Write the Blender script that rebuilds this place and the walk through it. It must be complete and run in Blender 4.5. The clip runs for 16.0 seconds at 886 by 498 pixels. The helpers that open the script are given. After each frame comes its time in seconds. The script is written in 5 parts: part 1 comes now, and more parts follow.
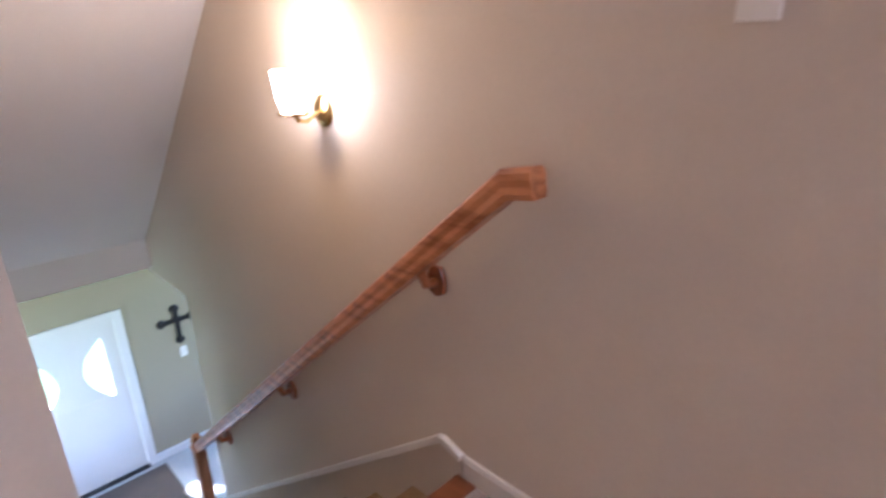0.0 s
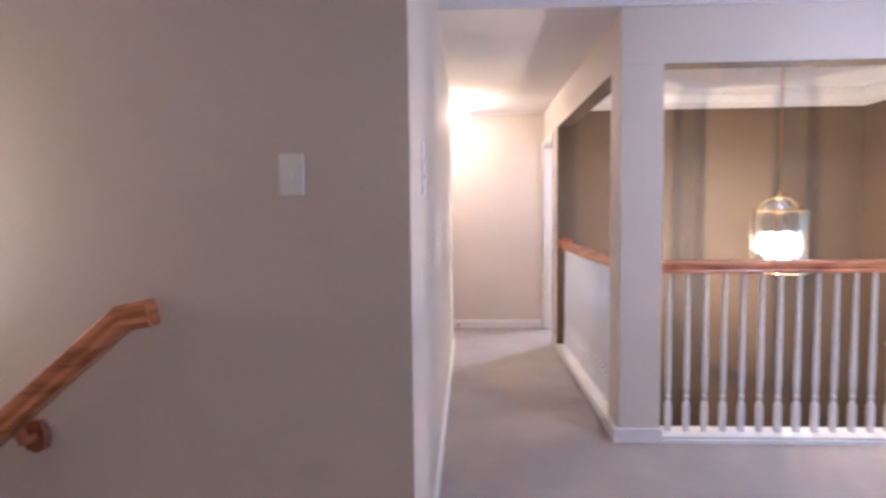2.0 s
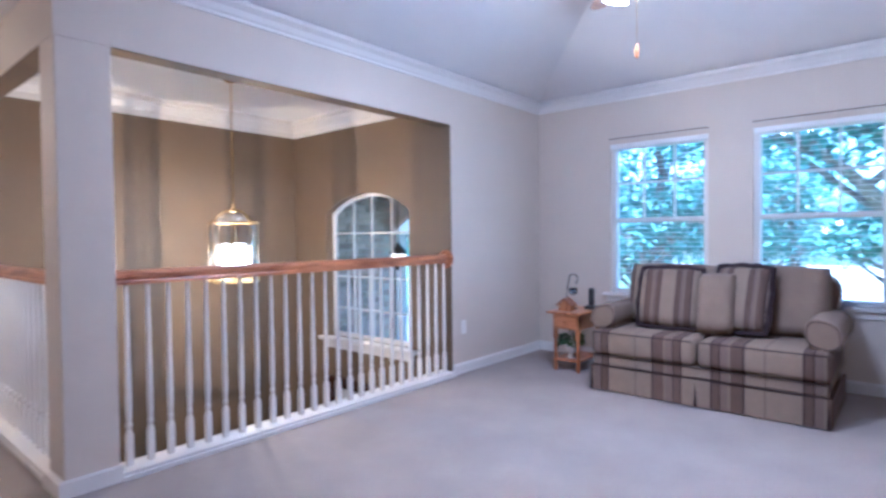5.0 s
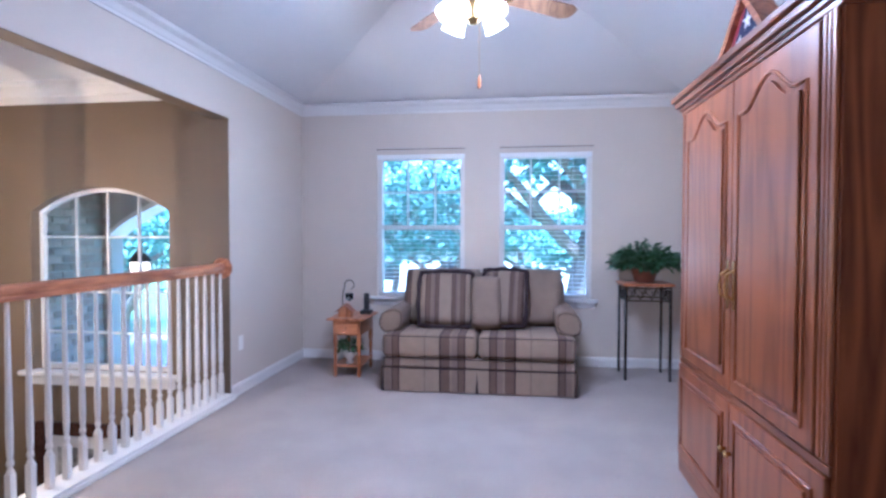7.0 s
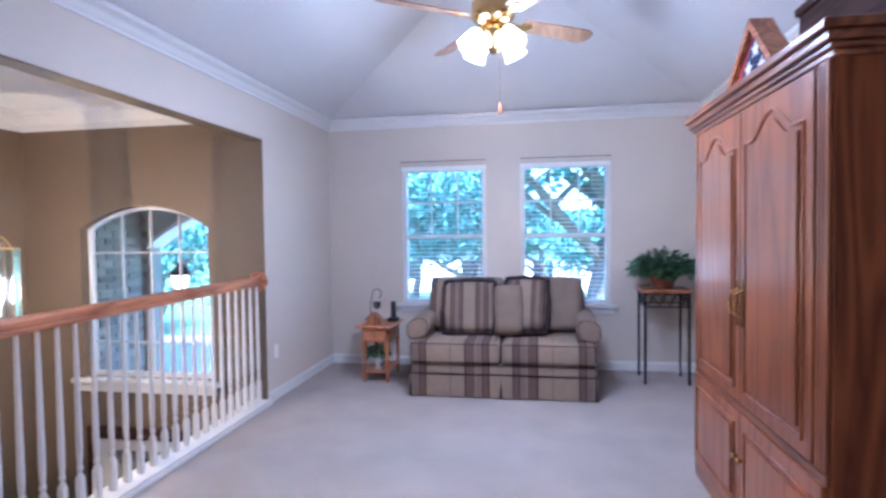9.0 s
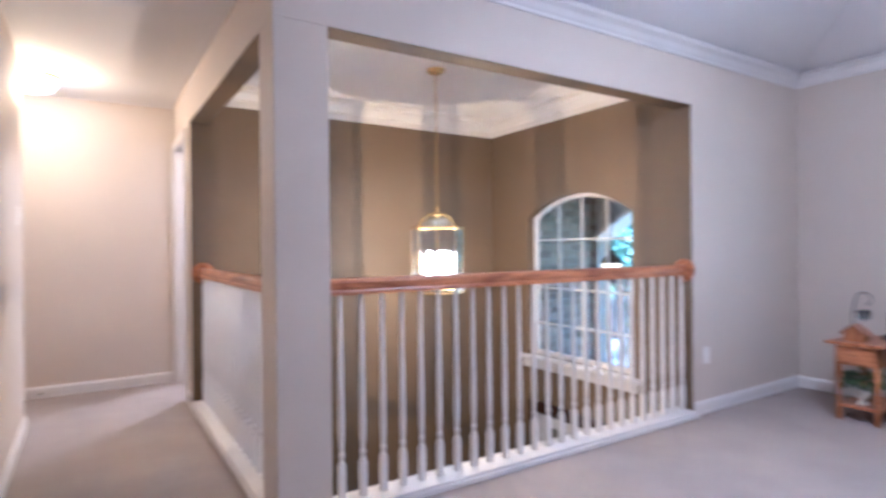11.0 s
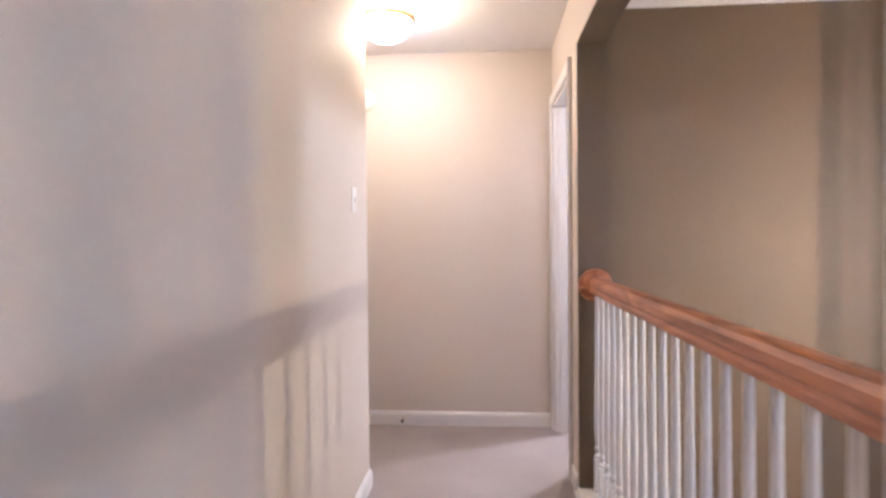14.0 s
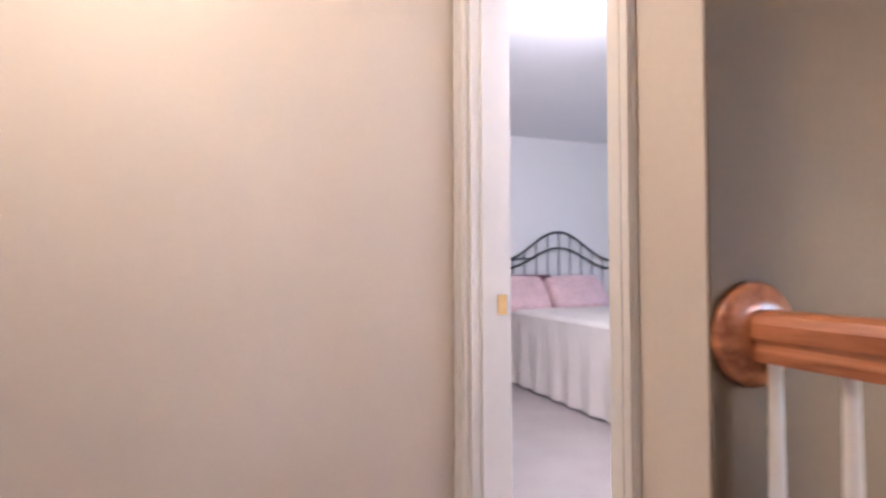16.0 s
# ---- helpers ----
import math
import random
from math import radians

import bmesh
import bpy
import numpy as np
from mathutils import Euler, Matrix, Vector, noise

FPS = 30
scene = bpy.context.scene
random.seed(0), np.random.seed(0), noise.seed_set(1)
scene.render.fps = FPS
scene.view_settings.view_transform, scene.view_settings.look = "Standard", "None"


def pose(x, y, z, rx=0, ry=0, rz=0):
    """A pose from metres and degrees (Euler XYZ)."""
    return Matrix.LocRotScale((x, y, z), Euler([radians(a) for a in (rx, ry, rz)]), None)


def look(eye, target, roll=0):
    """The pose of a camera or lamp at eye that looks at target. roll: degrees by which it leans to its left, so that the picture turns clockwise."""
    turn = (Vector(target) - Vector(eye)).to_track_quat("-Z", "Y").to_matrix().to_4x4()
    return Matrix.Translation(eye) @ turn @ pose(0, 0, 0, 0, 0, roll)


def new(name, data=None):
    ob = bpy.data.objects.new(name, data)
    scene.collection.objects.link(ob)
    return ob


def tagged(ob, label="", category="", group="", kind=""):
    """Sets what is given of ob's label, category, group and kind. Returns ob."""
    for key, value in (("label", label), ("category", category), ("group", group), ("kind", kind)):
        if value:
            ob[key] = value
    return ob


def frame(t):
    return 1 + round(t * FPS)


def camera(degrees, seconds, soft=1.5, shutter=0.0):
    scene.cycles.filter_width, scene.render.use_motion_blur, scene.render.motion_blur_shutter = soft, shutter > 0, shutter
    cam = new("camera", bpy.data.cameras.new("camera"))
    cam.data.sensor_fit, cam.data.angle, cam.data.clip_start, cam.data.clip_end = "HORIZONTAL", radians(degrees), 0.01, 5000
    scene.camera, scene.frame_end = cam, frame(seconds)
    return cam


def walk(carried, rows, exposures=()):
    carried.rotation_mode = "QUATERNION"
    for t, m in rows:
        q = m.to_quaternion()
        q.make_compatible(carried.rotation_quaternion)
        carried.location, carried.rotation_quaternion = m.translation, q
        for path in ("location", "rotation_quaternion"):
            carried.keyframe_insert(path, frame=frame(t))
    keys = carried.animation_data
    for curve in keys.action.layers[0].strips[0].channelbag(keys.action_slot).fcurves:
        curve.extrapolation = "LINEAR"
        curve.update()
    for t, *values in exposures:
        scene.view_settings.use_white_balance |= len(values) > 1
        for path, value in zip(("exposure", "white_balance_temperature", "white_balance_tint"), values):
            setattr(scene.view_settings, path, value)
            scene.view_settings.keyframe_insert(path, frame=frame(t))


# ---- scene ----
cam = camera(77.2, 16.0, 2.7, 0.5)
PATH = [
    (0, (-1.008, -2.711, 1.356), (-2.353, -1.405, 0.657), -1.5),
    (0.5, (-0.903, -2.797, 1.342), (-2.063, -1.257, 0.814), -0.2),
    (1, (-0.886, -2.934, 1.3), (-1.707, -1.146, 0.943), -0.3),
    (1.5, (-0.871, -3.056, 1.34), (-1.301, -1.12, 1.083), 0.2),
    (2, (-0.854, -3.186, 1.318), (-0.947, -1.192, 1.193), -0.6),
    (2.5, (-0.821, -3.256, 1.289), (-0.617, -1.269, 1.201), -0.9),
    (3, (-0.778, -3.339, 1.281), (-0.282, -1.404, 1.192), -0.8),
    (3.5, (-0.799, -3.322, 1.269), (-0.02, -1.481, 1.181), -0.8),
    (4, (-0.793, -3.296, 1.247), (0.293, -1.619, 1.167), -0.6),
    (4.5, (-0.783, -3.204, 1.202), (0.52, -1.688, 1.141), -0.5),
    (5, (-0.8, -3.004, 1.193), (0.724, -1.709, 1.148), -0.6),
    (7.5, (-1.286, -2.119, 1.337), (0.706, -1.955, 1.282), -0.2),
    (8, (-1.407, -2.15, 1.417), (0.587, -2.0, 1.364), -0.4),
    (10.5, (-0.856, -2.199, 1.227), (0.657, -0.89, 1.193), -1.1),
    (11, (-0.643, -2.296, 1.172), (0.431, -0.61, 1.168), -0.6),
    (11.5, (-0.533, -2.242, 1.182), (0.094, -0.343, 1.174), -1.1),
    (12, (-0.487, -2.079, 1.211), (-0.207, -0.099, 1.19), -1.2),
    (12.5, (-0.44, -1.698, 1.192), (-0.429, 0.301, 1.18), -0.6),
    (13, (-0.4, -1.333, 1.21), (-0.516, 0.663, 1.178), -0.5),
    (13.5, (-0.492, -0.933, 1.165), (-0.619, 1.063, 1.167), -0.8),
    (14, (-0.433, -0.42, 1.22), (-0.586, 1.574, 1.187), -0.5),
    (14.5, (-0.475, 0.083, 1.195), (-0.538, 2.082, 1.165), -0.4),
    (15, (-0.47, 0.576, 1.18), (-0.494, 2.576, 1.153), -0.3),
    (15.5, (-0.595, 1.132, 1.142), (-0.301, 3.11, 1.158), -0.4),
    (16, (-0.661, 1.612, 1.109), (0.051, 3.48, 1.161), -0.2),
]
walk(cam, [(t, look(eye, target, roll)) for t, eye, target, roll in PATH],
     [(0, 3.3, 4800, 17), (1.5, 3.0, 4450, 15), (3, 2.85, 4110, 12), (5, 2.78, 3970, 10), (8, 2.78, 3990, 11),
      (10.5, 2.78, 4140, 11), (12, 2.78, 4350, 13), (14, 2.66, 4290, 10), (16, 2.65, 4350, 9)])
# ---- place ----
# world, sun
world = bpy.data.worlds.new("world")
scene.world = world
world.use_nodes = True
wn = world.node_tree.nodes
sky = wn.new("ShaderNodeTexSky")
sky.sky_type = 'NISHITA'
sky.sun_disc = False
sky.sun_elevation = radians(54)
sky.sun_rotation = radians(239)
world.node_tree.links.new(sky.outputs[0], wn["Background"].inputs[0])
wn["Background"].inputs[1].default_value = 0.15
sun = new("sun", bpy.data.lights.new("sun", 'SUN'))
sun.data.energy, sun.data.angle, sun.data.color = 5.0, radians(3), (1.0, 0.95, 0.88)
sun.matrix_world = look((-25, -15, 40), (0, 0, 0))


def lamp(name, place, watts, colour, radius=0.04):
    ob = new(name, bpy.data.lights.new(name, 'POINT'))
    ob.data.energy, ob.data.color, ob.data.shadow_soft_size = watts, colour, radius
    ob.location = place
    return ob


WARM, CLEAR, SOFT = (1.0, 0.58, 0.225), (1.0, 0.86, 0.78), (1.0, 0.74, 0.56)
lamp("pendant_bulb", (1.48, 1.11, 1.055), 12, WARM, 0.006)
lamp("hall_bulb", (-0.97, 2.46, 2.28), 4.8, WARM, 0.06)
# fill light added out of view to brighten the bedroom
lamp("bedroom_fill", (0.9, 3.5, 2.25), 25, SOFT, 0.08)
lamp("sconce_bulb", (-2.66, -1.98, 1.37), 1.0, WARM, 0.04)
for k in range(4):
    a = radians(45 + 90 * k)
    lamp("fan_bulb", (1.90 + 0.17 * math.cos(a), -1.93 + 0.17 * math.sin(a), 2.42), 6.6, CLEAR, 0.05)


# ---- materials ----
def mat(name, colour, rough=0.6, metal=0.0, vary=0.08, scale=3.0, fine=60.0, bump=0.1, dist=0.002, coat=0.0):
    """A surface with two scales of variation in tone and a fine relief."""
    m = bpy.data.materials.new(name)
    m.use_nodes = True
    n, ln = m.node_tree.nodes, m.node_tree.links
    b = n["Principled BSDF"]
    b.inputs["Roughness"].default_value, b.inputs["Metallic"].default_value = rough, metal
    b.inputs["Coat Weight"].default_value = coat
    tc = n.new("ShaderNodeTexCoord")
    big, small = n.new("ShaderNodeTexNoise"), n.new("ShaderNodeTexNoise")
    big.inputs["Scale"].default_value, small.inputs["Scale"].default_value = scale, fine
    big.inputs["Detail"].default_value, small.inputs["Detail"].default_value = 4, 3
    ln.new(tc.outputs["Object"], big.inputs["Vector"]), ln.new(tc.outputs["Object"], small.inputs["Vector"])
    add = n.new("ShaderNodeMath")
    add.operation = 'ADD'
    ln.new(big.outputs["Fac"], add.inputs[0]), ln.new(small.outputs["Fac"], add.inputs[1])
    ramp = n.new("ShaderNodeMapRange")
    ramp.inputs["From Min"].default_value, ramp.inputs["From Max"].default_value = 0.6, 1.4
    ramp.inputs["To Min"].default_value, ramp.inputs["To Max"].default_value = 1 - vary, 1 + vary
    ln.new(add.outputs[0], ramp.inputs["Value"])
    mul = n.new("ShaderNodeVectorMath")
    mul.operation = 'SCALE'
    mul.inputs[0].default_value = colour
    ln.new(ramp.outputs[0], mul.inputs["Scale"])
    ln.new(mul.outputs[0], b.inputs["Base Color"])
    if bump:
        bp = n.new("ShaderNodeBump")
        bp.inputs["Strength"].default_value, bp.inputs["Distance"].default_value = bump, dist
        ln.new(small.outputs["Fac"], bp.inputs["Height"])
        ln.new(bp.outputs[0], b.inputs["Normal"])
    return m


def wood(name, light, dark, axis='Z', rough=0.35, size=9.0, bands=6.0):
    """Oak: long cathedral grain along one axis, fine pores across it."""
    m = bpy.data.materials.new(name)
    m.use_nodes = True
    n, ln = m.node_tree.nodes, m.node_tree.links
    b = n["Principled BSDF"]
    b.inputs["Roughness"].default_value = rough
    b.inputs["Coat Weight"].default_value, b.inputs["Coat Roughness"].default_value = 0.25, 0.25
    tc, mp = n.new("ShaderNodeTexCoord"), n.new("ShaderNodeMapping")
    s = {'X': (0.13, 1, 1), 'Y': (1, 0.13, 1), 'Z': (1, 1, 0.13)}[axis]
    mp.inputs["Scale"].default_value = [c * size for c in s]
    ln.new(tc.outputs["Object"], mp.inputs["Vector"])
    ns = n.new("ShaderNodeTexNoise")
    ns.inputs["Scale"].default_value, ns.inputs["Detail"].default_value, ns.inputs["Distortion"].default_value = 0.9, 2, 0.3
    ln.new(mp.outputs[0], ns.inputs["Vector"])
    k = n.new("ShaderNodeMath")
    k.operation = 'MULTIPLY'
    k.inputs[1].default_value = bands
    ln.new(ns.outputs["Fac"], k.inputs[0])
    fr = n.new("ShaderNodeMath")
    fr.operation = 'PINGPONG'
    fr.inputs[1].default_value = 0.5
    ln.new(k.outputs[0], fr.inputs[0])
    pore, mp2 = n.new("ShaderNodeTexNoise"), n.new("ShaderNodeMapping")
    mp2.inputs["Scale"].default_value = [c * size * 14 for c in s]
    ln.new(tc.outputs["Object"], mp2.inputs["Vector"]), ln.new(mp2.outputs[0], pore.inputs["Vector"])
    pore.inputs["Scale"].default_value, pore.inputs["Detail"].default_value = 1.0, 3
    add = n.new("ShaderNodeMath")
    add.operation = 'MULTIPLY_ADD'
    add.inputs[1].default_value = 0.55
    ln.new(pore.outputs["Fac"], add.inputs[0]), ln.new(fr.outputs[0], add.inputs[2])
    cr = n.new("ShaderNodeValToRGB")
    cr.color_ramp.elements[0].position, cr.color_ramp.elements[1].position = 0.22, 0.72
    cr.color_ramp.elements[0].color, cr.color_ramp.elements[1].color = (*dark, 1), (*light, 1)
    ln.new(add.outputs[0], cr.inputs[0])
    ln.new(cr.outputs[0], b.inputs["Base Color"])
    bp = n.new("ShaderNodeBump")
    bp.inputs["Strength"].default_value, bp.inputs["Distance"].default_value = 0.15, 0.001
    ln.new(pore.outputs["Fac"], bp.inputs["Height"]), ln.new(bp.outputs[0], b.inputs["Normal"])
    return m


def glow(name, colour, strength):
    m = mat(name, colour, 0.4, vary=0.02, bump=0)
    b = m.node_tree.nodes["Principled BSDF"]
    b.inputs["Emission Color"].default_value, b.inputs["Emission Strength"].default_value = (*colour, 1), strength
    return m


def glass(name, tint=(1, 1, 1), rough=0.0):
    m = mat(name, tint, rough, vary=0.0, bump=0)
    b = m.node_tree.nodes["Principled BSDF"]
    b.inputs["Transmission Weight"].default_value, b.inputs["IOR"].default_value = 1.0, 1.45
    return m


def stripes(name, period=0.53):
    """Upholstery: taupe ground with broad plum bands edged by dark threads, across local x."""
    m = mat(name, (1, 1, 1), 0.9, vary=0.12, scale=14, fine=240, bump=0.35, dist=0.003)
    n, ln = m.node_tree.nodes, m.node_tree.links
    tc, sep = n.new("ShaderNodeTexCoord"), n.new("ShaderNodeSeparateXYZ")
    ln.new(tc.outputs["Object"], sep.inputs[0])
    ab = n.new("ShaderNodeMath")
    ab.operation = 'ABSOLUTE'
    ln.new(sep.outputs[0], ab.inputs[0])
    md = n.new("ShaderNodeMath")
    md.operation = 'WRAP'
    md.inputs[1].default_value, md.inputs[2].default_value = period, 0.0
    ln.new(ab.outputs[0], md.inputs[0])
    dv = n.new("ShaderNodeMath")
    dv.operation = 'DIVIDE'
    dv.inputs[1].default_value = period
    ln.new(md.outputs[0], dv.inputs[0])
    cr = n.new("ShaderNodeValToRGB")
    cr.color_ramp.interpolation = 'CONSTANT'
    ground, plum, dark, mid, pale = (0.235, 0.175, 0.125, 1), (0.10, 0.062, 0.046, 1), (0.035, 0.016, 0.017, 1), (0.16, 0.112, 0.085, 1), (0.20, 0.15, 0.105, 1)
    steps = [(0.0, ground), (0.175, dark), (0.195, plum), (0.275, dark), (0.29, mid), (0.38, pale), (0.41, plum), (0.545, dark), (0.57, ground), (0.78, mid), (0.80, ground)]
    e = cr.color_ramp.elements
    e[0].position, e[0].color = steps[0]
    e[1].position, e[1].color = steps[-1]
    for p, c in steps[1:-1]:
        q = e.new(p)
        q.color = c
    ln.new(dv.outputs[0], cr.inputs[0])
    for nd in n:
        if nd.type == 'VECT_MATH':
            ln.new(cr.outputs[0], nd.inputs[0])
    return m


PAINT = mat("beige_wall_paint", (0.60, 0.525, 0.445), 0.65, vary=0.03, scale=1.2, fine=90, bump=0.12)
# foyer tan, its colour darkened to hold down the lantern's light on it
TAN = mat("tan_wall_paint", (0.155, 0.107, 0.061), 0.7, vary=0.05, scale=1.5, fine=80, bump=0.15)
OLIVE = mat("khaki_wall_paint", (0.34, 0.29, 0.20), 0.6, vary=0.04, scale=1.5, fine=80, bump=0.1)
CEIL = mat("ceiling_paint", (0.74, 0.72, 0.71), 0.8, vary=0.03, scale=2, fine=120, bump=0.25, dist=0.004)
TRIM = mat("white_trim_paint", (0.70, 0.67, 0.64), 0.35, vary=0.02, scale=5, fine=40, bump=0.03)
CARPET = mat("beige_carpet", (0.35, 0.30, 0.272), 0.95, vary=0.16, scale=2.4, fine=110, bump=0.9, dist=0.008)
STAIRCARPET = mat("stair_carpet", (0.36, 0.26, 0.16), 0.95, vary=0.16, scale=4, fine=160, bump=0.9, dist=0.006)
TILE = mat("foyer_tile", (0.45, 0.42, 0.38), 0.35, vary=0.1, scale=3, fine=30, bump=0.05)
OAK_X = wood("oak_rail_x", (0.50, 0.20, 0.075), (0.24, 0.075, 0.025), 'X')
OAK_Y = wood("oak_rail_y", (0.50, 0.20, 0.075), (0.24, 0.075, 0.025), 'Y')
OAK_Z = wood("oak_stand", (0.42, 0.17, 0.06), (0.20, 0.065, 0.02), 'Z')
CHERRY = wood("reddish_oak", (0.30, 0.10, 0.033), (0.17, 0.05, 0.017), 'Z', 0.3, 3.4, 9.0)
CHERRY_SIDE = wood("reddish_oak_side", (0.27, 0.088, 0.029), (0.115, 0.033, 0.012), 'Z', 0.5, 3.0, 16.0)
CHERRY_X = wood("reddish_oak_x", (0.25, 0.085, 0.03), (0.12, 0.034, 0.012), 'X', 0.28, 3.4, 12.0)
DARKWOOD = wood("dark_wood", (0.055, 0.022, 0.014), (0.02, 0.008, 0.006), 'X')
DARKWOOD.node_tree.nodes["Principled BSDF"].inputs["Coat Weight"].default_value = 0.0
DARKWOOD.node_tree.nodes["Principled BSDF"].inputs["Roughness"].default_value = 0.75
DARKWOOD.node_tree.nodes["Principled BSDF"].inputs["Specular IOR Level"].default_value = 0.15
CHERRY_SIDE.node_tree.nodes["Principled BSDF"].inputs["Coat Weight"].default_value = 0.0
CHERRY_SIDE.node_tree.nodes["Principled BSDF"].inputs["Specular IOR Level"].default_value = 0.25
IRON = mat("black_iron", (0.025, 0.022, 0.02), 0.5, 0.6, vary=0.2, bump=0.1)
BRASS = mat("brass", (0.72, 0.50, 0.20), 0.22, 1.0, vary=0.06, bump=0.02)
FABRIC = stripes("striped_upholstery")
PILLOWCLOTH = stripes("narrow_striped_upholstery", 0.30)
PLUM = mat("plum_trim", (0.022, 0.010, 0.012), 0.9, vary=0.2, fine=200, bump=0.5)
TAUPE = mat("taupe_upholstery", (0.20, 0.145, 0.105), 0.92, vary=0.14, scale=10, fine=220, bump=0.4, dist=0.003)
PANE = glass("window_glass")
BEVEL = glass("bevelled_glass", (0.95, 0.98, 1.0), 0.02)
BULB = glow("lit_bulb", (1.0, 0.86, 0.70), 7)
SHADE = glow("lit_shade", (1.0, 0.86, 0.70), 4)
BLIND = mat("white_blind", (0.8, 0.8, 0.8), 0.5, vary=0.02, bump=0)
LEAF = mat("plant_leaf", (0.035, 0.085, 0.03), 0.45, vary=0.35, scale=8, bump=0.1)
TREELEAF = mat("tree_leaf", (0.12, 0.23, 0.19), 0.6, vary=0.4, scale=0.9, fine=8, bump=0)
BARK = mat("bark", (0.19, 0.155, 0.13), 0.9, vary=0.3, scale=6, fine=40, bump=0.6, dist=0.02)
TERRA = mat("terracotta", (0.22, 0.075, 0.04), 0.7, vary=0.15, scale=9, bump=0.2)
PLATE = mat("switch_plastic", (0.80, 0.77, 0.72), 0.35, vary=0.01, bump=0)
BLACK = mat("black_plastic", (0.02, 0.02, 0.022), 0.4, vary=0.1, bump=0)
NAVY = mat("navy_cloth", (0.012, 0.018, 0.06), 0.85, vary=0.15, fine=200, bump=0.3)
STAR = mat("white_cloth", (0.75, 0.75, 0.75), 0.85, vary=0.05, fine=200, bump=0.2)
RED = mat("red_cloth", (0.30, 0.02, 0.03), 0.85, vary=0.1, fine=200, bump=0.2)
GRASS = mat("lawn", (0.10, 0.15, 0.06), 0.9, vary=0.3, scale=0.7, fine=12, bump=0.5, dist=0.03)
CONCRETE = mat("concrete", (0.36, 0.345, 0.325), 0.85, vary=0.12, scale=1.1, fine=30, bump=0.3)
BRICKM = mat("brick", (0.40, 0.34, 0.31), 0.85, vary=0.3, scale=7, fine=60, bump=0.5, dist=0.006)
bn, bl = BRICKM.node_tree.nodes, BRICKM.node_tree.links
info, span, tone = bn.new("ShaderNodeObjectInfo"), bn.new("ShaderNodeMapRange"), bn.new("ShaderNodeVectorMath")
tone.operation = 'SCALE'
span.inputs["To Min"].default_value, span.inputs["To Max"].default_value = 0.7, 1.25
src = bn["Principled BSDF"].inputs["Base Color"].links[0].from_socket
bl.new(info.outputs["Random"], span.inputs["Value"]), bl.new(span.outputs[0], tone.inputs["Scale"])
bl.new(src, tone.inputs[0]), bl.new(tone.outputs[0], bn["Principled BSDF"].inputs["Base Color"])
MORTAR = mat("mortar", (0.42, 0.40, 0.37), 0.9, vary=0.1, bump=0.4)
LINEN = mat("cream_bedspread", (0.66, 0.60, 0.53), 0.85, vary=0.05, scale=4, fine=150, bump=0.3, dist=0.003)
PINK = mat("pink_satin", (0.60, 0.42, 0.41), 0.35, vary=0.16, scale=9, fine=30, bump=0.4, dist=0.01)
MAROON = mat("maroon_cloth", (0.10, 0.012, 0.025), 0.7, vary=0.15, bump=0.3)
PAPER = mat("picture_mat", (0.72, 0.70, 0.67), 0.7, vary=0.03, bump=0)
PRINT = mat("grey_print", (0.25, 0.24, 0.22), 0.7, vary=0.9, scale=6, fine=18, bump=0)
RUG = mat("brown_doormat", (0.09, 0.065, 0.045), 0.95, vary=0.2, fine=120, bump=0.8)
# boards coloured dark to stand in for the shade under the porch roof
PORCHCEIL = mat("porch_boards_in_shade", (0.10, 0.085, 0.075), 0.7, vary=0.2, fine=30, bump=0.2)
LANTERNGLOW = glow("lit_lantern_glass", (1.0, 0.75, 0.45), 0.5)
BEDWALL = mat("bedroom_paint", (0.68, 0.65, 0.64), 0.7, vary=0.02, scale=1.5, fine=90, bump=0.1)


# ---- mesh helpers ----
def finish(name, bm, material, smooth=False):
    me = bpy.data.meshes.new(name)
    bmesh.ops.recalc_face_normals(bm, faces=bm.faces)
    bm.to_mesh(me)
    bm.free()
    me.materials.append(material)
    if smooth:
        for p in me.polygons:
            p.use_smooth = True
    return new(name, me)


def part(name, bm, material, parent=None, label="", smooth=False):
    ob = finish(name, bm, material, smooth)
    if parent:
        ob.parent = parent
    if label:
        tagged(ob, label)
    return ob


def base(name, place, turn=0, label="", category="", group=""):
    ob = new(name)
    ob.matrix_basis = pose(*place, 0, 0, turn)
    ob.empty_display_size = 0.1
    return tagged(ob, label, category, group)


def box(x0, y0, z0, x1, y1, z1, bevel=0.0, bm=None, seg=2):
    bm = bm or bmesh.new()
    m = Matrix.LocRotScale(((x0 + x1) / 2, (y0 + y1) / 2, (z0 + z1) / 2), None, (abs(x1 - x0), abs(y1 - y0), abs(z1 - z0)))
    vs = bmesh.ops.create_cube(bm, size=1, matrix=m)["verts"]
    if bevel:
        es = {e for v in vs for e in v.link_edges}
        bmesh.ops.bevel(bm, geom=list(es), offset=bevel, segments=seg, affect='EDGES', profile=0.5)
    return bm


def lathe(profile, n=24, bm=None, m=None):
    """A turned solid from (radius, height) pairs."""
    bm = bm or bmesh.new()
    m = m or Matrix()
    rings = []
    for r, z in profile:
        rings.append([bm.verts.new(m @ Vector((r * math.cos(2 * math.pi * k / n), r * math.sin(2 * math.pi * k / n), z))) for k in range(n)])
    for a, b in zip(rings, rings[1:]):
        for k in range(n):
            bm.faces.new((a[k], a[(k + 1) % n], b[(k + 1) % n], b[k]))
    bm.faces.new(rings[0][::-1]), bm.faces.new(rings[-1])
    return bm


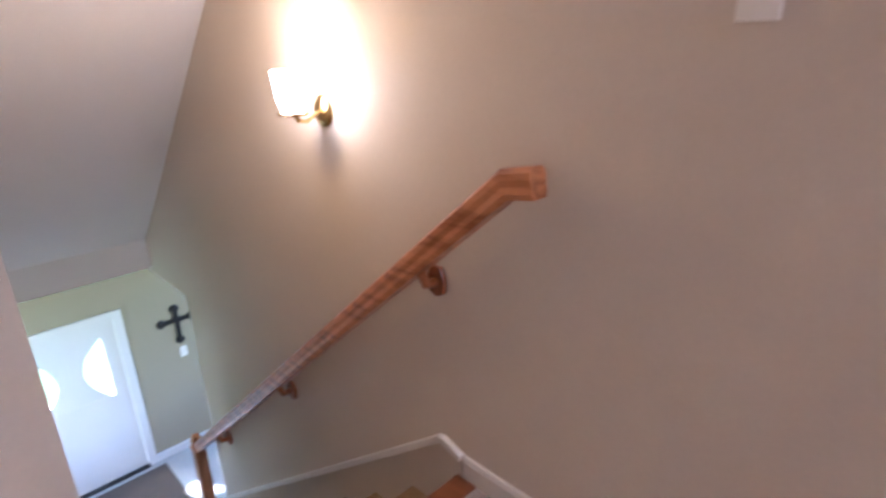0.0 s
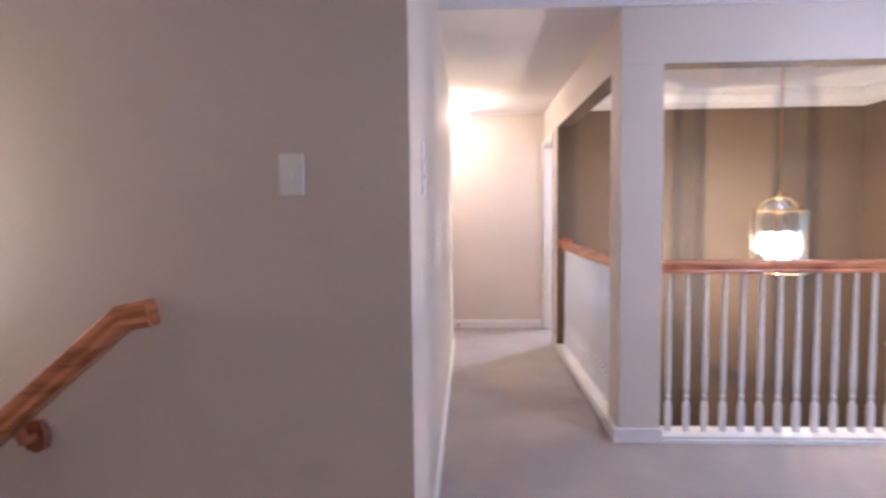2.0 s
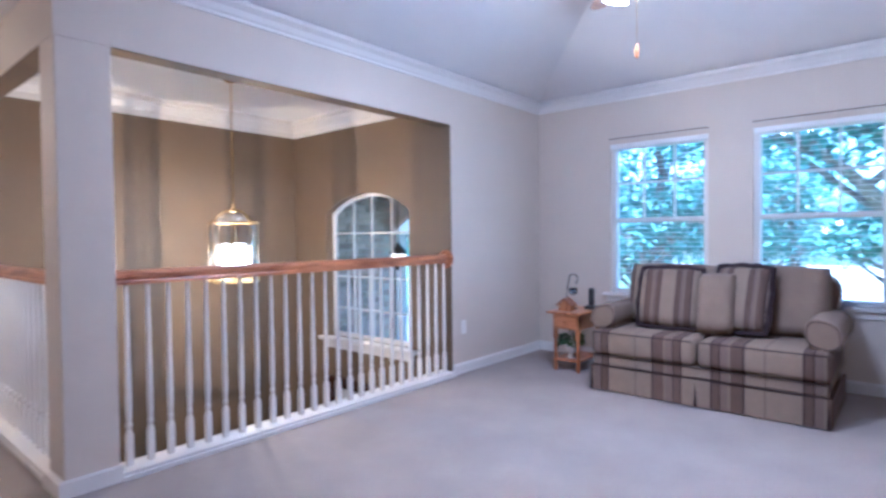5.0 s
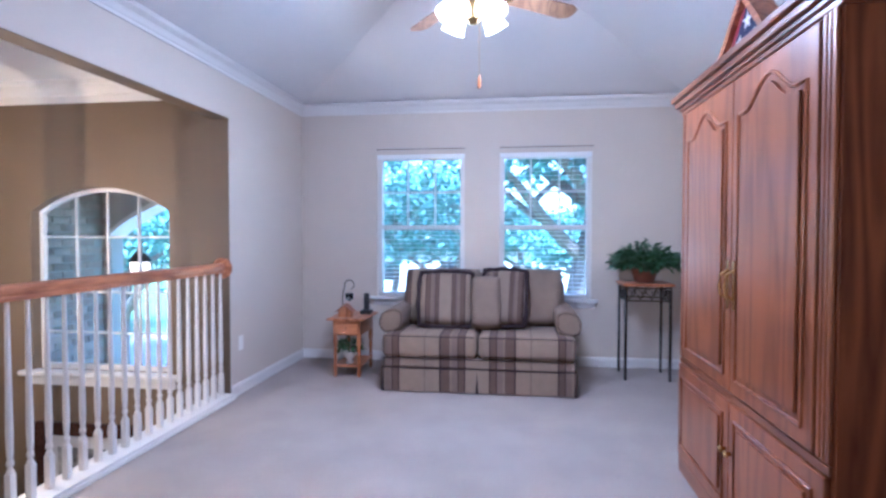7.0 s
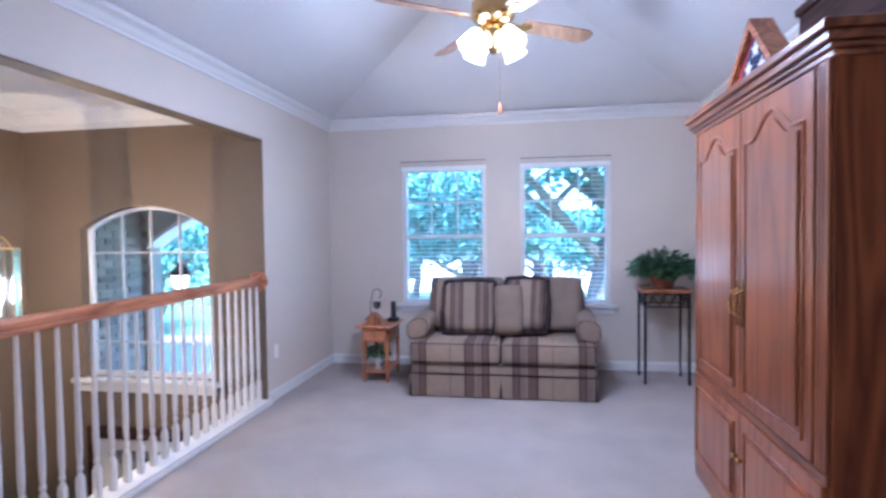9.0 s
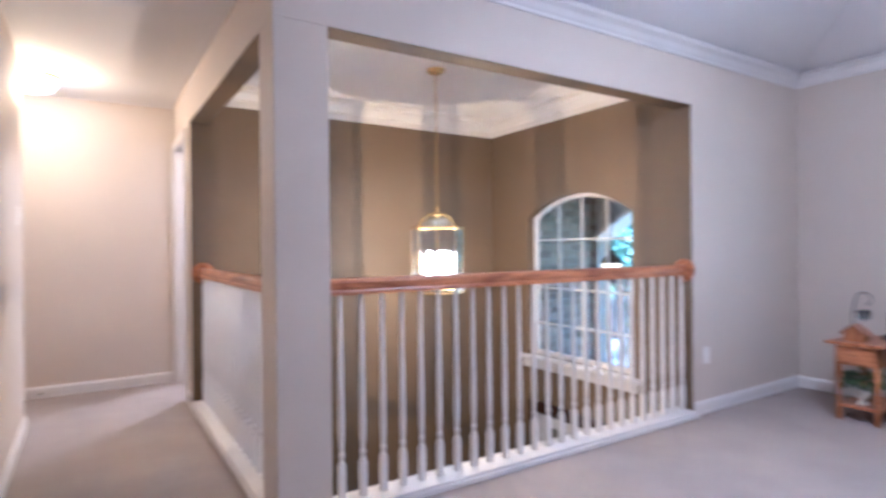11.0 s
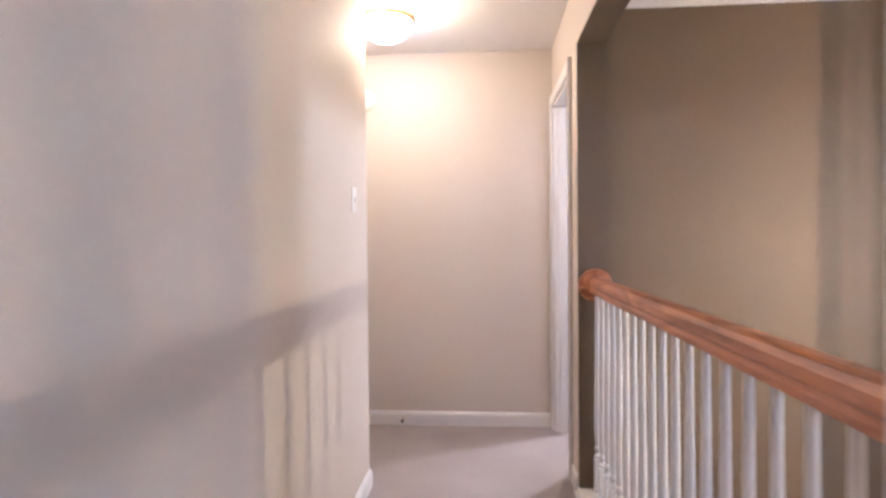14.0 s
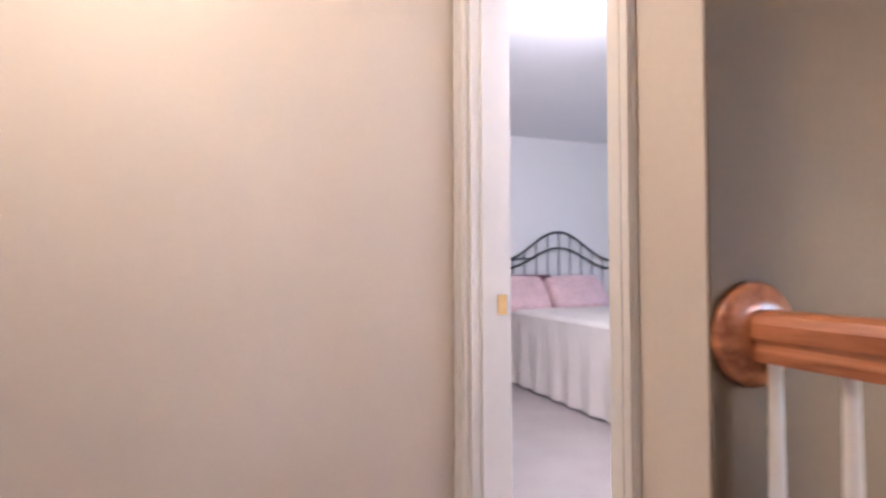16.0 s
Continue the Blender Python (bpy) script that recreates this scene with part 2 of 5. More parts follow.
def tube(points, r, n=8, bm=None):
    """A round bar through points."""
    bm = bm or bmesh.new()
    pts = [Vector(p) for p in points]
    rings = []
    for i, p in enumerate(pts):
        d = (pts[min(i + 1, len(pts) - 1)] - pts[max(i - 1, 0)]).normalized()
        q = d.to_track_quat('Z', 'Y')
        rings.append([bm.verts.new(p + q @ Vector((r * math.cos(2 * math.pi * k / n), r * math.sin(2 * math.pi * k / n), 0))) for k in range(n)])
    for a, b in zip(rings, rings[1:]):
        for k in range(n):
            bm.faces.new((a[k], a[(k + 1) % n], b[(k + 1) % n], b[k]))
    bm.faces.new(rings[0][::-1]), bm.faces.new(rings[-1])
    return bm


def prism(outline, m, depth, bm=None, bevel=0.0):
    """An outline in the local xy plane of m, pushed out by depth along its z."""
    bm = bm or bmesh.new()
    a = [bm.verts.new(m @ Vector((x, y, 0))) for x, y in outline]
    b = [bm.verts.new(m @ Vector((x, y, depth))) for x, y in outline]
    f = [bm.faces.new(a[::-1]), bm.faces.new(b)]
    k = len(a)
    f += [bm.faces.new((a[i], a[(i + 1) % k], b[(i + 1) % k], b[i])) for i in range(k)]
    if bevel:
        es = list({e for q in f for e in q.edges})
        bmesh.ops.bevel(bm, geom=es, offset=bevel, segments=2, affect='EDGES', profile=0.5)
    return bm


def along(p, q, up=(0, 0, 1)):
    """A frame at p whose z runs to q and whose y leans to up."""
    z = (Vector(q) - Vector(p)).normalized()
    x = Vector(up).cross(z).normalized()
    y = z.cross(x)
    return Matrix(((x.x, y.x, z.x, p[0]), (x.y, y.y, z.y, p[1]), (x.z, y.z, z.z, p[2]), (0, 0, 0, 1)))


def moulding(profile, p, q, bm=None):
    """A moulding of (out, up) profile from p to q; out is to the right of the way walked."""
    return prism([(-o, u) for o, u in profile], along(p, q), (Vector(q) - Vector(p)).length, bm)


def setting(name, bm, material, label, category):
    ob = finish(name, bm, material)
    return tagged(ob, label, category, kind="structure")


def cushion(w, d, h, puff=0.25, n=9, bm=None, m=None, edge=3.5):
    """A stuffed pad, w by d by h, swelling to the middle, with rounded rims."""
    bm = bm or bmesh.new()
    m = m or Matrix()
    top, bot = {}, {}
    for i in range(n + 1):
        for j in range(n + 1):
            u, v = 2 * i / n - 1, 2 * j / n - 1
            k = ((1 - abs(u) ** edge) * (1 - abs(v) ** edge)) ** 0.45
            k = (1 - puff) * min(1, k * 1.6) + puff * k
            x, y = u * w / 2 * (1 - 0.04 * v * v), v * d / 2 * (1 - 0.04 * u * u)
            wob = 0.006 * noise.noise(Vector((x * 7, y * 7, w * 3)))
            rim = i in (0, n) or j in (0, n)
            top[i, j] = bm.verts.new(m @ Vector((x, y, h / 2 * k + wob * (not rim))))
            bot[i, j] = top[i, j] if rim else bm.verts.new(m @ Vector((x, y, -h / 2 * k + wob)))
    for i in range(n):
        for j in range(n):
            bm.faces.new((top[i, j], top[i + 1, j], top[i + 1, j + 1], top[i, j + 1]))
            bm.faces.new((bot[i, j], bot[i, j + 1], bot[i + 1, j + 1], bot[i + 1, j]))
    return bm


# ---- structure ----
H, V, LOW = 2.44, 2.56, -2.76     # hall ceiling, vault spring, ground floor
XW, YS, YST = 4.29, -3.72, -1.65  # window wall, back wall, stair wall


def boxes(*bs):
    bm = bmesh.new()
    for b in bs:
        box(*b, bm=bm)
    return bm


setting("floor", boxes((-2.02, YS, -0.3, XW, YST, 0), (-1.015, YST, -0.3, XW, 0, 0), (-1.015, 0, -0.3, 0.13, 3.21, 0), (0.13, 0, -0.3, 2.85, 0.13, 0),
                       (-2.4, 2.28, -0.3, -1.015, 3.21, 0), (0.13, 2.375, -0.3, XW, 6.75, 0)), CARPET, "worn beige cut-pile carpet over the upper floor", "carpet")
setting("floor_foyer", boxes((-6.9, -4.0, LOW - 0.2, 3.1, 2.4, LOW)), TILE, "pale stone tiled ground floor", "floor")
setting("wall_stair", boxes((-4.45, YST, LOW, -1.015, YST + 0.13, 3.3), (-5.15, YST, -0.12, -4.45, YST + 0.13, 1.2)), PAINT, "beige painted wall beside the stairs", "wall")
setting("wall_stair_south", boxes((-5.15, -2.77, LOW, -2.05, -2.64, 2.62), (-2.18, YS, 0, -2.05, -2.77, 2.62), (-2.18, -2.77, 2.44, -2.05, YST, 3.3)), PAINT, "beige painted wall on the open side of the stairs", "wall")
setting("wall_hall_west", boxes((-1.145, YST + 0.13, 0, -1.015, 2.28, 3.3), (-2.4, 2.15, 0, -1.145, 2.28, H), (-2.53, 2.15, 0, -2.4, 3.34, H + 0.1)), PAINT, "beige painted hallway wall", "wall")
setting("wall_hall_end", boxes((-2.4, 3.21, 0, 0.13, 3.34, H + 0.1)), PAINT, "beige painted wall at the hallway's end", "wall")
setting("wall_bedroom_door", boxes((0, 2.245, LOW, 0.13, 2.455, 2.62), (0, 2.455, 2.06, 0.13, 3.13, 2.62), (0, 3.13, 0, 0.13, 3.21, 2.62), (0, 2.455, -0.3, 0.13, 3.13, -0.01)), PAINT, "beige painted wall round the bedroom doorway", "wall")
setting("wall_opening", boxes((0, 0, 2.14, 2.85, 0.13, 2.64), (0, 0.13, 2.14, 0.13, 2.245, 2.62), (2.85, 0, LOW, XW, 0.13, 2.64)), PAINT, "beige painted wall with a wide opening onto the foyer", "wall")
setting("column", box(0, 0, 0, 0.24, 0.22, 2.14, 0.006), PAINT, "square beige painted corner column between the railings", "column")
setting("column_plinth", boxes((-0.032, -0.036, 0, 0.239, 0, 0.075), (-0.032, 0, 0, 0, 0.219, 0.075)), TRIM, "white painted plinth round the column foot", "trim")
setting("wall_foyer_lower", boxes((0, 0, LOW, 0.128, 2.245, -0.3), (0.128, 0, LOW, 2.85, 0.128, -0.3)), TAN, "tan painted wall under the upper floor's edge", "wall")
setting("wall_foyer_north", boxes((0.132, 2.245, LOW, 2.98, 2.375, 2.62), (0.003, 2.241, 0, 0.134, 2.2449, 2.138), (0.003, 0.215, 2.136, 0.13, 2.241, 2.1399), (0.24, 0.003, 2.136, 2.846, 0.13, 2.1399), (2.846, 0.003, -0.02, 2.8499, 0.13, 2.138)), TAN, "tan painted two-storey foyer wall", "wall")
setting("wall_south", boxes((-2.18, YS - 0.13, 0, XW + 0.13, YS, 2.64)), PAINT, "beige painted wall behind the tall cabinet", "wall")

# foyer wall with an arched opening
AY0, AY1, AZ0, AZS, AZT = 0.50, 1.70, 0.16, 1.44, 1.63


def arc(y0, y1, zs, zt, n=16):
    """A flat arch from (y0, zs) over the apex zt to (y1, zs)."""
    h, w = zt - zs, (y1 - y0) / 2
    r = (w * w + h * h) / (2 * h)
    a = math.asin(w / r)
    return [((y0 + y1) / 2 + r * math.sin(-a + 2 * a * k / n), zt - r + r * math.cos(-a + 2 * a * k / n)) for k in range(n + 1)]


YZ = Matrix(((0, 0, 1, 0), (1, 0, 0, 0), (0, 1, 0, 0), (0, 0, 0, 1)))   # outline (y, z), depth along x


def at_x(x):
    return Matrix.Translation((x, 0, 0)) @ YZ


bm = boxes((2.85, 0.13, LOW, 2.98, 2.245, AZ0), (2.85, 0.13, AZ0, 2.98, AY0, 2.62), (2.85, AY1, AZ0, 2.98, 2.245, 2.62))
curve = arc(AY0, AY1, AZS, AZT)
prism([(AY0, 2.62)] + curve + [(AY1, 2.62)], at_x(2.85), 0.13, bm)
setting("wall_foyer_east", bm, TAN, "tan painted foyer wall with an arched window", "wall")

# window wall
W1, W2, WZ0, WZ1 = (-1.66, -0.78), (-2.875, -2.0), 0.64, 2.05
setting("wall_window", boxes((XW, YS, -0.3, XW + 0.13, 0.13, WZ0), (XW, YS, WZ1, XW + 0.13, 0.13, 2.64), (XW, YS, WZ0, XW + 0.13, W2[0], WZ1),
                             (XW, W2[1], WZ0, XW + 0.13, W1[0], WZ1), (XW, W1[1], WZ0, XW + 0.13, 0.13, WZ1)), PAINT, "beige painted wall with two sash windows", "wall")
# bedroom shell, with an opening added out of sight to let in daylight
setting("wall_bedroom", boxes((0.132, 2.377, 0, XW, 2.45, 2.62), (-0.0, 6.75, 0, XW + 0.13, 6.88, 2.62), (0.0, 3.34, 0, 0.13, 6.75, 2.62),
                              (XW, 2.375, 0, XW + 0.13, 6.75, 0.7), (XW, 2.375, 2.1, XW + 0.13, 6.75, 2.62), (XW, 2.375, 0.7, XW + 0.13, 3.3, 2.1), (XW, 5.6, 0.7, XW + 0.13, 6.75, 2.1)), BEDWALL, "pale bedroom walls", "wall")
setting("ceiling_bedroom", boxes((0.13, 2.375, 2.44, XW, 6.75, 2.55)), CEIL, "white bedroom ceiling", "ceiling")
setting("ceiling_hall", boxes((-1.015, -0.05, H, 0.0, 3.21, H + 0.1), (-2.4, 2.28, H, -1.015, 3.21, H + 0.1), (-1.015, -0.05, H + 0.1, 0, 0.0, 2.75)), CEIL, "white textured hallway ceiling", "ceiling")
setting("ceiling_foyer", boxes((0.13, 0.13, 2.46, 2.85, 2.245, 2.62)), CEIL, "white textured foyer ceiling", "ceiling")
bm = boxes((-2.45, -2.64, H, -2.18, YST, H + 0.15))
prism([(-2.45, H), (-2.45, H + 0.15), (-5.15, 0.25), (-5.15, -0.08), (-5.05, -0.08), (-5.05, 0.13)], Matrix(((1, 0, 0, 0), (0, 0, 1, -2.64), (0, 1, 0, 0), (0, 0, 0, 1))), 0.99, bm)
setting("ceiling_stair", bm, CEIL, "white sloping ceiling over the stairs", "ceiling")
bm = bmesh.new()
ins, rise = 1.5, 0.56
rings = []
for dz in (0, 0.08):
    o = [bm.verts.new((x, y, V + dz)) for x, y in ((-2.05, YS), (XW, YS), (XW, 0), (-2.05, 0))]
    i = [bm.verts.new((x, y, V + rise + dz)) for x, y in ((-2.05 + ins, YS + ins), (XW - ins, YS + ins), (XW - ins, -ins), (-2.05 + ins, -ins))]
    for k in range(4):
        bm.faces.new((o[k], o[(k + 1) % 4], i[(k + 1) % 4], i[k]))
    bm.faces.new(i)
setting("ceiling_loft", bm, CEIL, "white vaulted ceiling with hipped slopes", "ceiling")

# room at the foot of the stairs, with unseen openings added for daylight
setting("wall_entry", boxes((-6.73, -3.3, LOW, -6.6, -2.62, 0), (-6.73, -1.63, LOW, -6.6, 0.2, 0), (-6.73, -2.62, -0.98, -6.6, -1.63, 0), (-6.6, 0.07, LOW, -4.45, 0.2, -2.1), (-6.6, 0.07, -0.45, -4.45, 0.2, 0),
                            (-4.58, YST + 0.13, LOW, -4.45, 0.07, 0), (-6.6, -3.3, LOW, -5.15, -3.17, -2.2), (-6.6, -3.3, -0.6, -5.15, -3.17, 0), (-5.15, -3.3, LOW, -5.02, -2.77, 0)), OLIVE, "khaki painted entry wall", "wall")
setting("ceiling_entry", boxes((-6.6, -3.3, -0.08, -5.15, YST, 0.02), (-6.6, YST + 0.13, -0.08, -4.58, 0.07, 0.02), (-6.6, YST, -0.08, -5.15, YST + 0.13, 0.02)), CEIL, "white entry ceiling", "ceiling")

# ---- trim ----
BASE = [(0, 0), (0.014, 0), (0.014, 0.07), (0.008, 0.085), (0, 0.09)]
CROWN = [(0, 0), (0.012, 0), (0.012, 0.018), (0.02, 0.03), (0.032, 0.06), (0.058, 0.085), (0.058, 0.11), (0, 0.11)]


def trim(name, profile, runs, label, z=0.0):
    bm = bmesh.new()
    for p, q in runs:
        moulding(profile, (*p, z), (*q, z), bm)
    return setting(name, bm, TRIM, label, "trim")


trim("baseboard", BASE, [((2.85, 0), (XW, 0)), ((0, 2.39), (0, 2.245)), ((XW, 0), (XW, YS)), ((XW, YS), (-2.05, YS)),
      ((-1.015, YST), (-1.015, 2.28)), ((-2.03, YST), (-1.015, YST)), ((-2.4, 3.21), (0, 3.21)), ((-1.015, 2.28), (-2.4, 2.28))], "white painted baseboard")
trim("baseboard_entry", BASE, [((-6.6, -1.63), (-6.6, 0.07)), ((-6.6, 0.07), (-4.6, 0.07))], "white painted baseboard", LOW)
trim("crown_moulding", CROWN, [((0, 0), (XW, 0)), ((XW, 0), (XW, YS)), ((XW, YS), (-2.05, YS))], "white crown moulding under the vault", 2.45)
FC = [(0, 0), (0.01, 0), (0.01, 0.055), (0.022, 0.06), (0.03, 0.075), (0.05, 0.11), (0.075, 0.13), (0.075, 0.17), (0, 0.17)]
trim("crown_foyer", FC, [((0.132, 2.244), (2.85, 2.244)), ((2.849, 2.244), (2.849, 0.13)), ((2.85, 0.131), (0.13, 0.131)), ((0.131, 0.13), (0.131, 2.245))], "white two-step crown moulding in the foyer", 2.289)
setting("shoe_rail", boxes((0.24, -0.045, 0, 2.85, 0.142, 0.02), (-0.02, 0.22, 0, 0.142, 2.245, 0.02), (0.24, -0.03, 0.02, 2.85, 0.13, 0.036), (-0.008, 0.22, 0.02, 0.13, 2.245, 0.036)), TRIM, "white painted base board under the railing", "trim")
setting("floor_edge_trim", boxes((0.142, 0.131, -0.3, 2.85, 0.145, 0), (0.131, 0.145, -0.3, 0.145, 2.245, 0)), TRIM, "white fascia along the floor's edge", "trim")


# ---- windows ----
def sash_window(name, y0, y1):
    z0, z1 = WZ0, WZ1
    w = tagged(new(name), "white double-hung window with a grid in the upper sash", "window", kind="structure")
    w.location = (XW, (y0 + y1) / 2, z0)
    a, h = (y1 - y0) / 2, z1 - z0
    bm = boxes((0.03, -a, 0, 0.125, -a + 0.045, h), (0.03, a - 0.045, 0, 0.125, a, h), (0.03, -a + 0.045, 0, 0.125, a - 0.045, 0.04), (0.03, -a + 0.045, h - 0.05, 0.125, a - 0.045, h))
    part("window_frame", bm, TRIM, w)
    mid = 0.665
    part("meeting_rail", box(0.05, -a + 0.045, mid, 0.1, a - 0.045, mid + 0.045, 0.004), TRIM, w)
    for k in (-1, 1):
        part("muntin", box(0.07, k * a / 3.2 - 0.009, mid + 0.045, 0.09, k * a / 3.2 + 0.009, h - 0.05), TRIM, w)
    part("muntin", box(0.068, -a + 0.045, 1.03, 0.088, a - 0.045, 1.048), TRIM, w)
    p = part("pane", box(0.092, -a + 0.045, 0.04, 0.096, a - 0.045, mid), PANE, w)
    q = part("pane", box(0.092, -a + 0.045, mid + 0.045, 0.096, a - 0.045, h - 0.05), PANE, w)
    p.visible_shadow = q.visible_shadow = False
    s = part("window_sill", box(-0.05, -a - 0.06, -0.03, 0.03, a + 0.06, 0.0, 0.006), TRIM, w)
    part("apron", box(-0.014, -a - 0.03, -0.085, 0, a + 0.03, -0.03, 0.004), TRIM, w)
    b = base("window_blind", (XW, (y0 + y1) / 2, z0), 0, "white horizontal slatted blind lowered with open slats", "blind", "window blinds")
    part("headrail", box(0.0, -a + 0.004, h - 0.045, 0.028, a - 0.004, h - 0.002, 0.004), BLIND, b)
    n = 33
    me = None
    for k in range(n):
        z = 0.03 + (h - 0.09) * k / (n - 1)
        if me is None:
            bm = bmesh.new()
            vs = [[bm.verts.new((x, y, 0.0025 * (1 - (x / 0.0125) ** 2) + 0.05 * x)) for x in (-0.0125, 0, 0.0125)] for y in (-a + 0.048, a - 0.048)]
            for i in (0, 1):
                bm.faces.new((vs[0][i], vs[0][i + 1], vs[1][i + 1], vs[1][i]))
            ob = part("slat", bm, BLIND, b)
            me = ob.data
        else:
            ob = new("slat", me)
            ob.parent = b
        ob.location = (0.014, 0, z)
    for y in (-a * 0.6, a * 0.6):
        part("cord", tube([(0.014, y, 0.03), (0.014, y, h - 0.05)], 0.0012, 5), BLIND, b)
    part("bottom_rail", box(0.003, -a + 0.048, 0.006, 0.025, a - 0.048, 0.02, 0.003), BLIND, b)
    r = base("curtain_rod", (XW, (y0 + y1) / 2, z1), 0, "thin dark curtain rod above the window", "curtain rod", "curtain rods")
    part("rod", tube([(-0.035, -a, 0.045), (-0.035, a - 0.01, 0.045)], 0.0035, 6), IRON, r)
    for y in (-a, a - 0.01):
        part("bracket", tube([(-0.035, y, 0.045), (0.0, y, 0.045)], 0.004, 6), IRON, r)
    return w


sash_window("window_1", *W1)
sash_window("window_2", *W2)

# arched window
aw = tagged(new("window_3"), "white arched window with a grid of panes over a deep sill", "window", kind="structure")
bm = bmesh.new()
outer, inner = arc(AY0, AY1, AZS, AZT), arc(AY0 + 0.03, AY1 - 0.03, AZS - 0.006, AZT - 0.03)
ring = [(AY0, AZ0)] + outer + [(AY1, AZ0)]
hole = [(AY0 + 0.03, AZ0 + 0.04)] + inner + [(AY1 - 0.03, AZ0 + 0.04)]
fa = [[bm.verts.new((x, *p)) for p in ring] for x in (2.935, 2.975)]
fb = [[bm.verts.new((x, *p)) for p in hole] for x in (2.935, 2.975)]
n = len(ring)
for k in range(n):
    j = (k + 1) % n
    bm.faces.new((fa[0][k], fa[0][j], fb[0][j], fb[0][k])), bm.faces.new((fa[1][k], fa[1][j], fb[1][j], fb[1][k]))
    bm.faces.new((fb[0][k], fb[0][j], fb[1][j], fb[1][k])), bm.faces.new((fa[0][k], fa[0][j], fa[1][j], fa[1][k]))
part("window_frame", bm, TRIM, aw)
for k in range(1, 4):
    y = AY0 + 0.05 + (AY1 - AY0 - 0.1) * k / 4
    top = min(z for yy, z in inner if abs(yy - y) < 0.08)
    part("muntin", box(2.942, y - 0.007, AZ0 + 0.04, 2.962, y + 0.007, top), TRIM, aw)
for z in (0.46, 0.79, 1.235):
    part("muntin", box(2.940, AY0 + 0.03, z - 0.007, 2.960, AY1 - 0.03, z + 0.007), TRIM, aw)
p = part("pane", prism([(AY0 + 0.025, AZ0 + 0.035)] + arc(AY0 + 0.025, AY1 - 0.025, AZS - 0.005, AZT - 0.026) + [(AY1 - 0.025, AZ0 + 0.035)], at_x(2.964), 0.004), PANE, aw)
p.visible_shadow = False
part("window_sill", box(2.79, AY0 - 0.09, AZ0 - 0.035, 2.9, AY1 + 0.09, AZ0 + 0.003, 0.008), TRIM, aw)
part("apron", box(2.828, AY0 - 0.05, AZ0 - 0.11, 2.849, AY1 + 0.05, AZ0 - 0.035, 0.006), TRIM, aw)


# ---- railings ----
def baluster_mesh():
    bm = box(-0.016, -0.016, 0, 0.016, 0.016, 0.16, 0.002)
    lathe([(0.0155, 0.16), (0.017, 0.168), (0.011, 0.18), (0.010, 0.19), (0.0155, 0.20), (0.0155, 0.21), (0.011, 0.222), (0.0145, 0.26), (0.016, 0.33), (0.0135, 0.55), (0.0095, 0.93)], 12, bm)
    return bm


RAIL = [(-0.03, 0.0), (0.03, 0.0), (0.03, 0.014), (0.028, 0.02), (0.028, 0.026), (0.033, 0.034), (0.033, 0.055), (0.026, 0.068), (0.012, 0.074), (-0.012, 0.074), (-0.026, 0.068), (-0.033, 0.055), (-0.033, 0.034), (-0.028, 0.026), (-0.028, 0.02), (-0.03, 0.014)]


def rosette(p, d):
    return lathe([(0.080, 0), (0.080, 0.012), (0.074, 0.019), (0.062, 0.021), (0.056, 0.026), (0.045, 0.027)], 28, None, along(p, [a + b for a, b in zip(p, d)], (0, 0, 1) if not d[2] else (1, 0, 0)))


def railing(name, p, q, n, label, oak, ros):
    r = base(name, p, 0, label, "railing")
    d = Vector(q) - Vector(p)
    z = 0.965
    part("handrail", prism(RAIL, along((0, 0, z), tuple(d + Vector((0, 0, z)))), d.length), oak, r, "varnished oak handrail")
    for e, s in ros:
        c = (Vector(e) - Vector(p)) + Vector((0, 0, z + 0.035))
        part("rosette", rosette(tuple(c), s), oak, r, "round oak wall rosette", True)
    first = None
    for k in range(n):
        m = d * ((k + 0.62) / n)
        if first is None:
            first = part("baluster", baluster_mesh(), TRIM, r)
            ob = first
        else:
            ob = new("baluster", first.data)
            ob.parent = r
        ob.location = (m.x, m.y, 0.036)
    return r


railing("railing_south", (0.24, 0.06, 0), (2.85, 0.06, 0), 25, "white turned balusters under an oak handrail beside the foyer", OAK_X, [((2.85, 0.06, 0), (-1, 0, 0))])
railing("railing_hall", (0.082, 0.22, 0), (0.082, 2.241, 0), 19, "white turned balusters under an oak handrail along the hallway", OAK_Y, [((0.082, 2.241, 0), (0, -1, 0))])

# ---- stairs ----
RISE, RUN, X0 = 2.76 / 14, 0.247, -2.02
st = base("staircase", (0, 0, LOW), 0, "carpeted straight staircase with an oak top nosing", "stairs")
for k in range(13):
    x = X0 - RUN * k
    part("step", box(x - RUN - 0.02, -2.64, 0, x, YST, 2.76 - RISE * (k + 1), 0.012), STAIRCARPET, st)
part("nosing", box(X0 - 0.03, -2.64, 2.76 - 0.035, X0 + 0.06, YST, 2.765, 0.008), CHERRY_X, st, "stained oak nosing")
sl = RISE / RUN
SK = [(X0 + 0.0, 0.09), (X0 - 0.09, 0.12), (-4.45, 0.12 - sl * (4.45 + X0 - 0.09)), (-4.45, -0.28 - sl * (4.45 + X0 - 0.09)), (X0 + 0.0, -0.2)]
XZ = Matrix(((1, 0, 0, 0), (0, 0, 1, 0), (0, 1, 0, 0), (0, 0, 0, 1)))
setting("skirt_board", prism(SK, Matrix.Translation((0, YST - 0.014, 0)) @ XZ, 0.014), PAINT, "painted skirt board beside the stairs", "trim")
bm = bmesh.new()
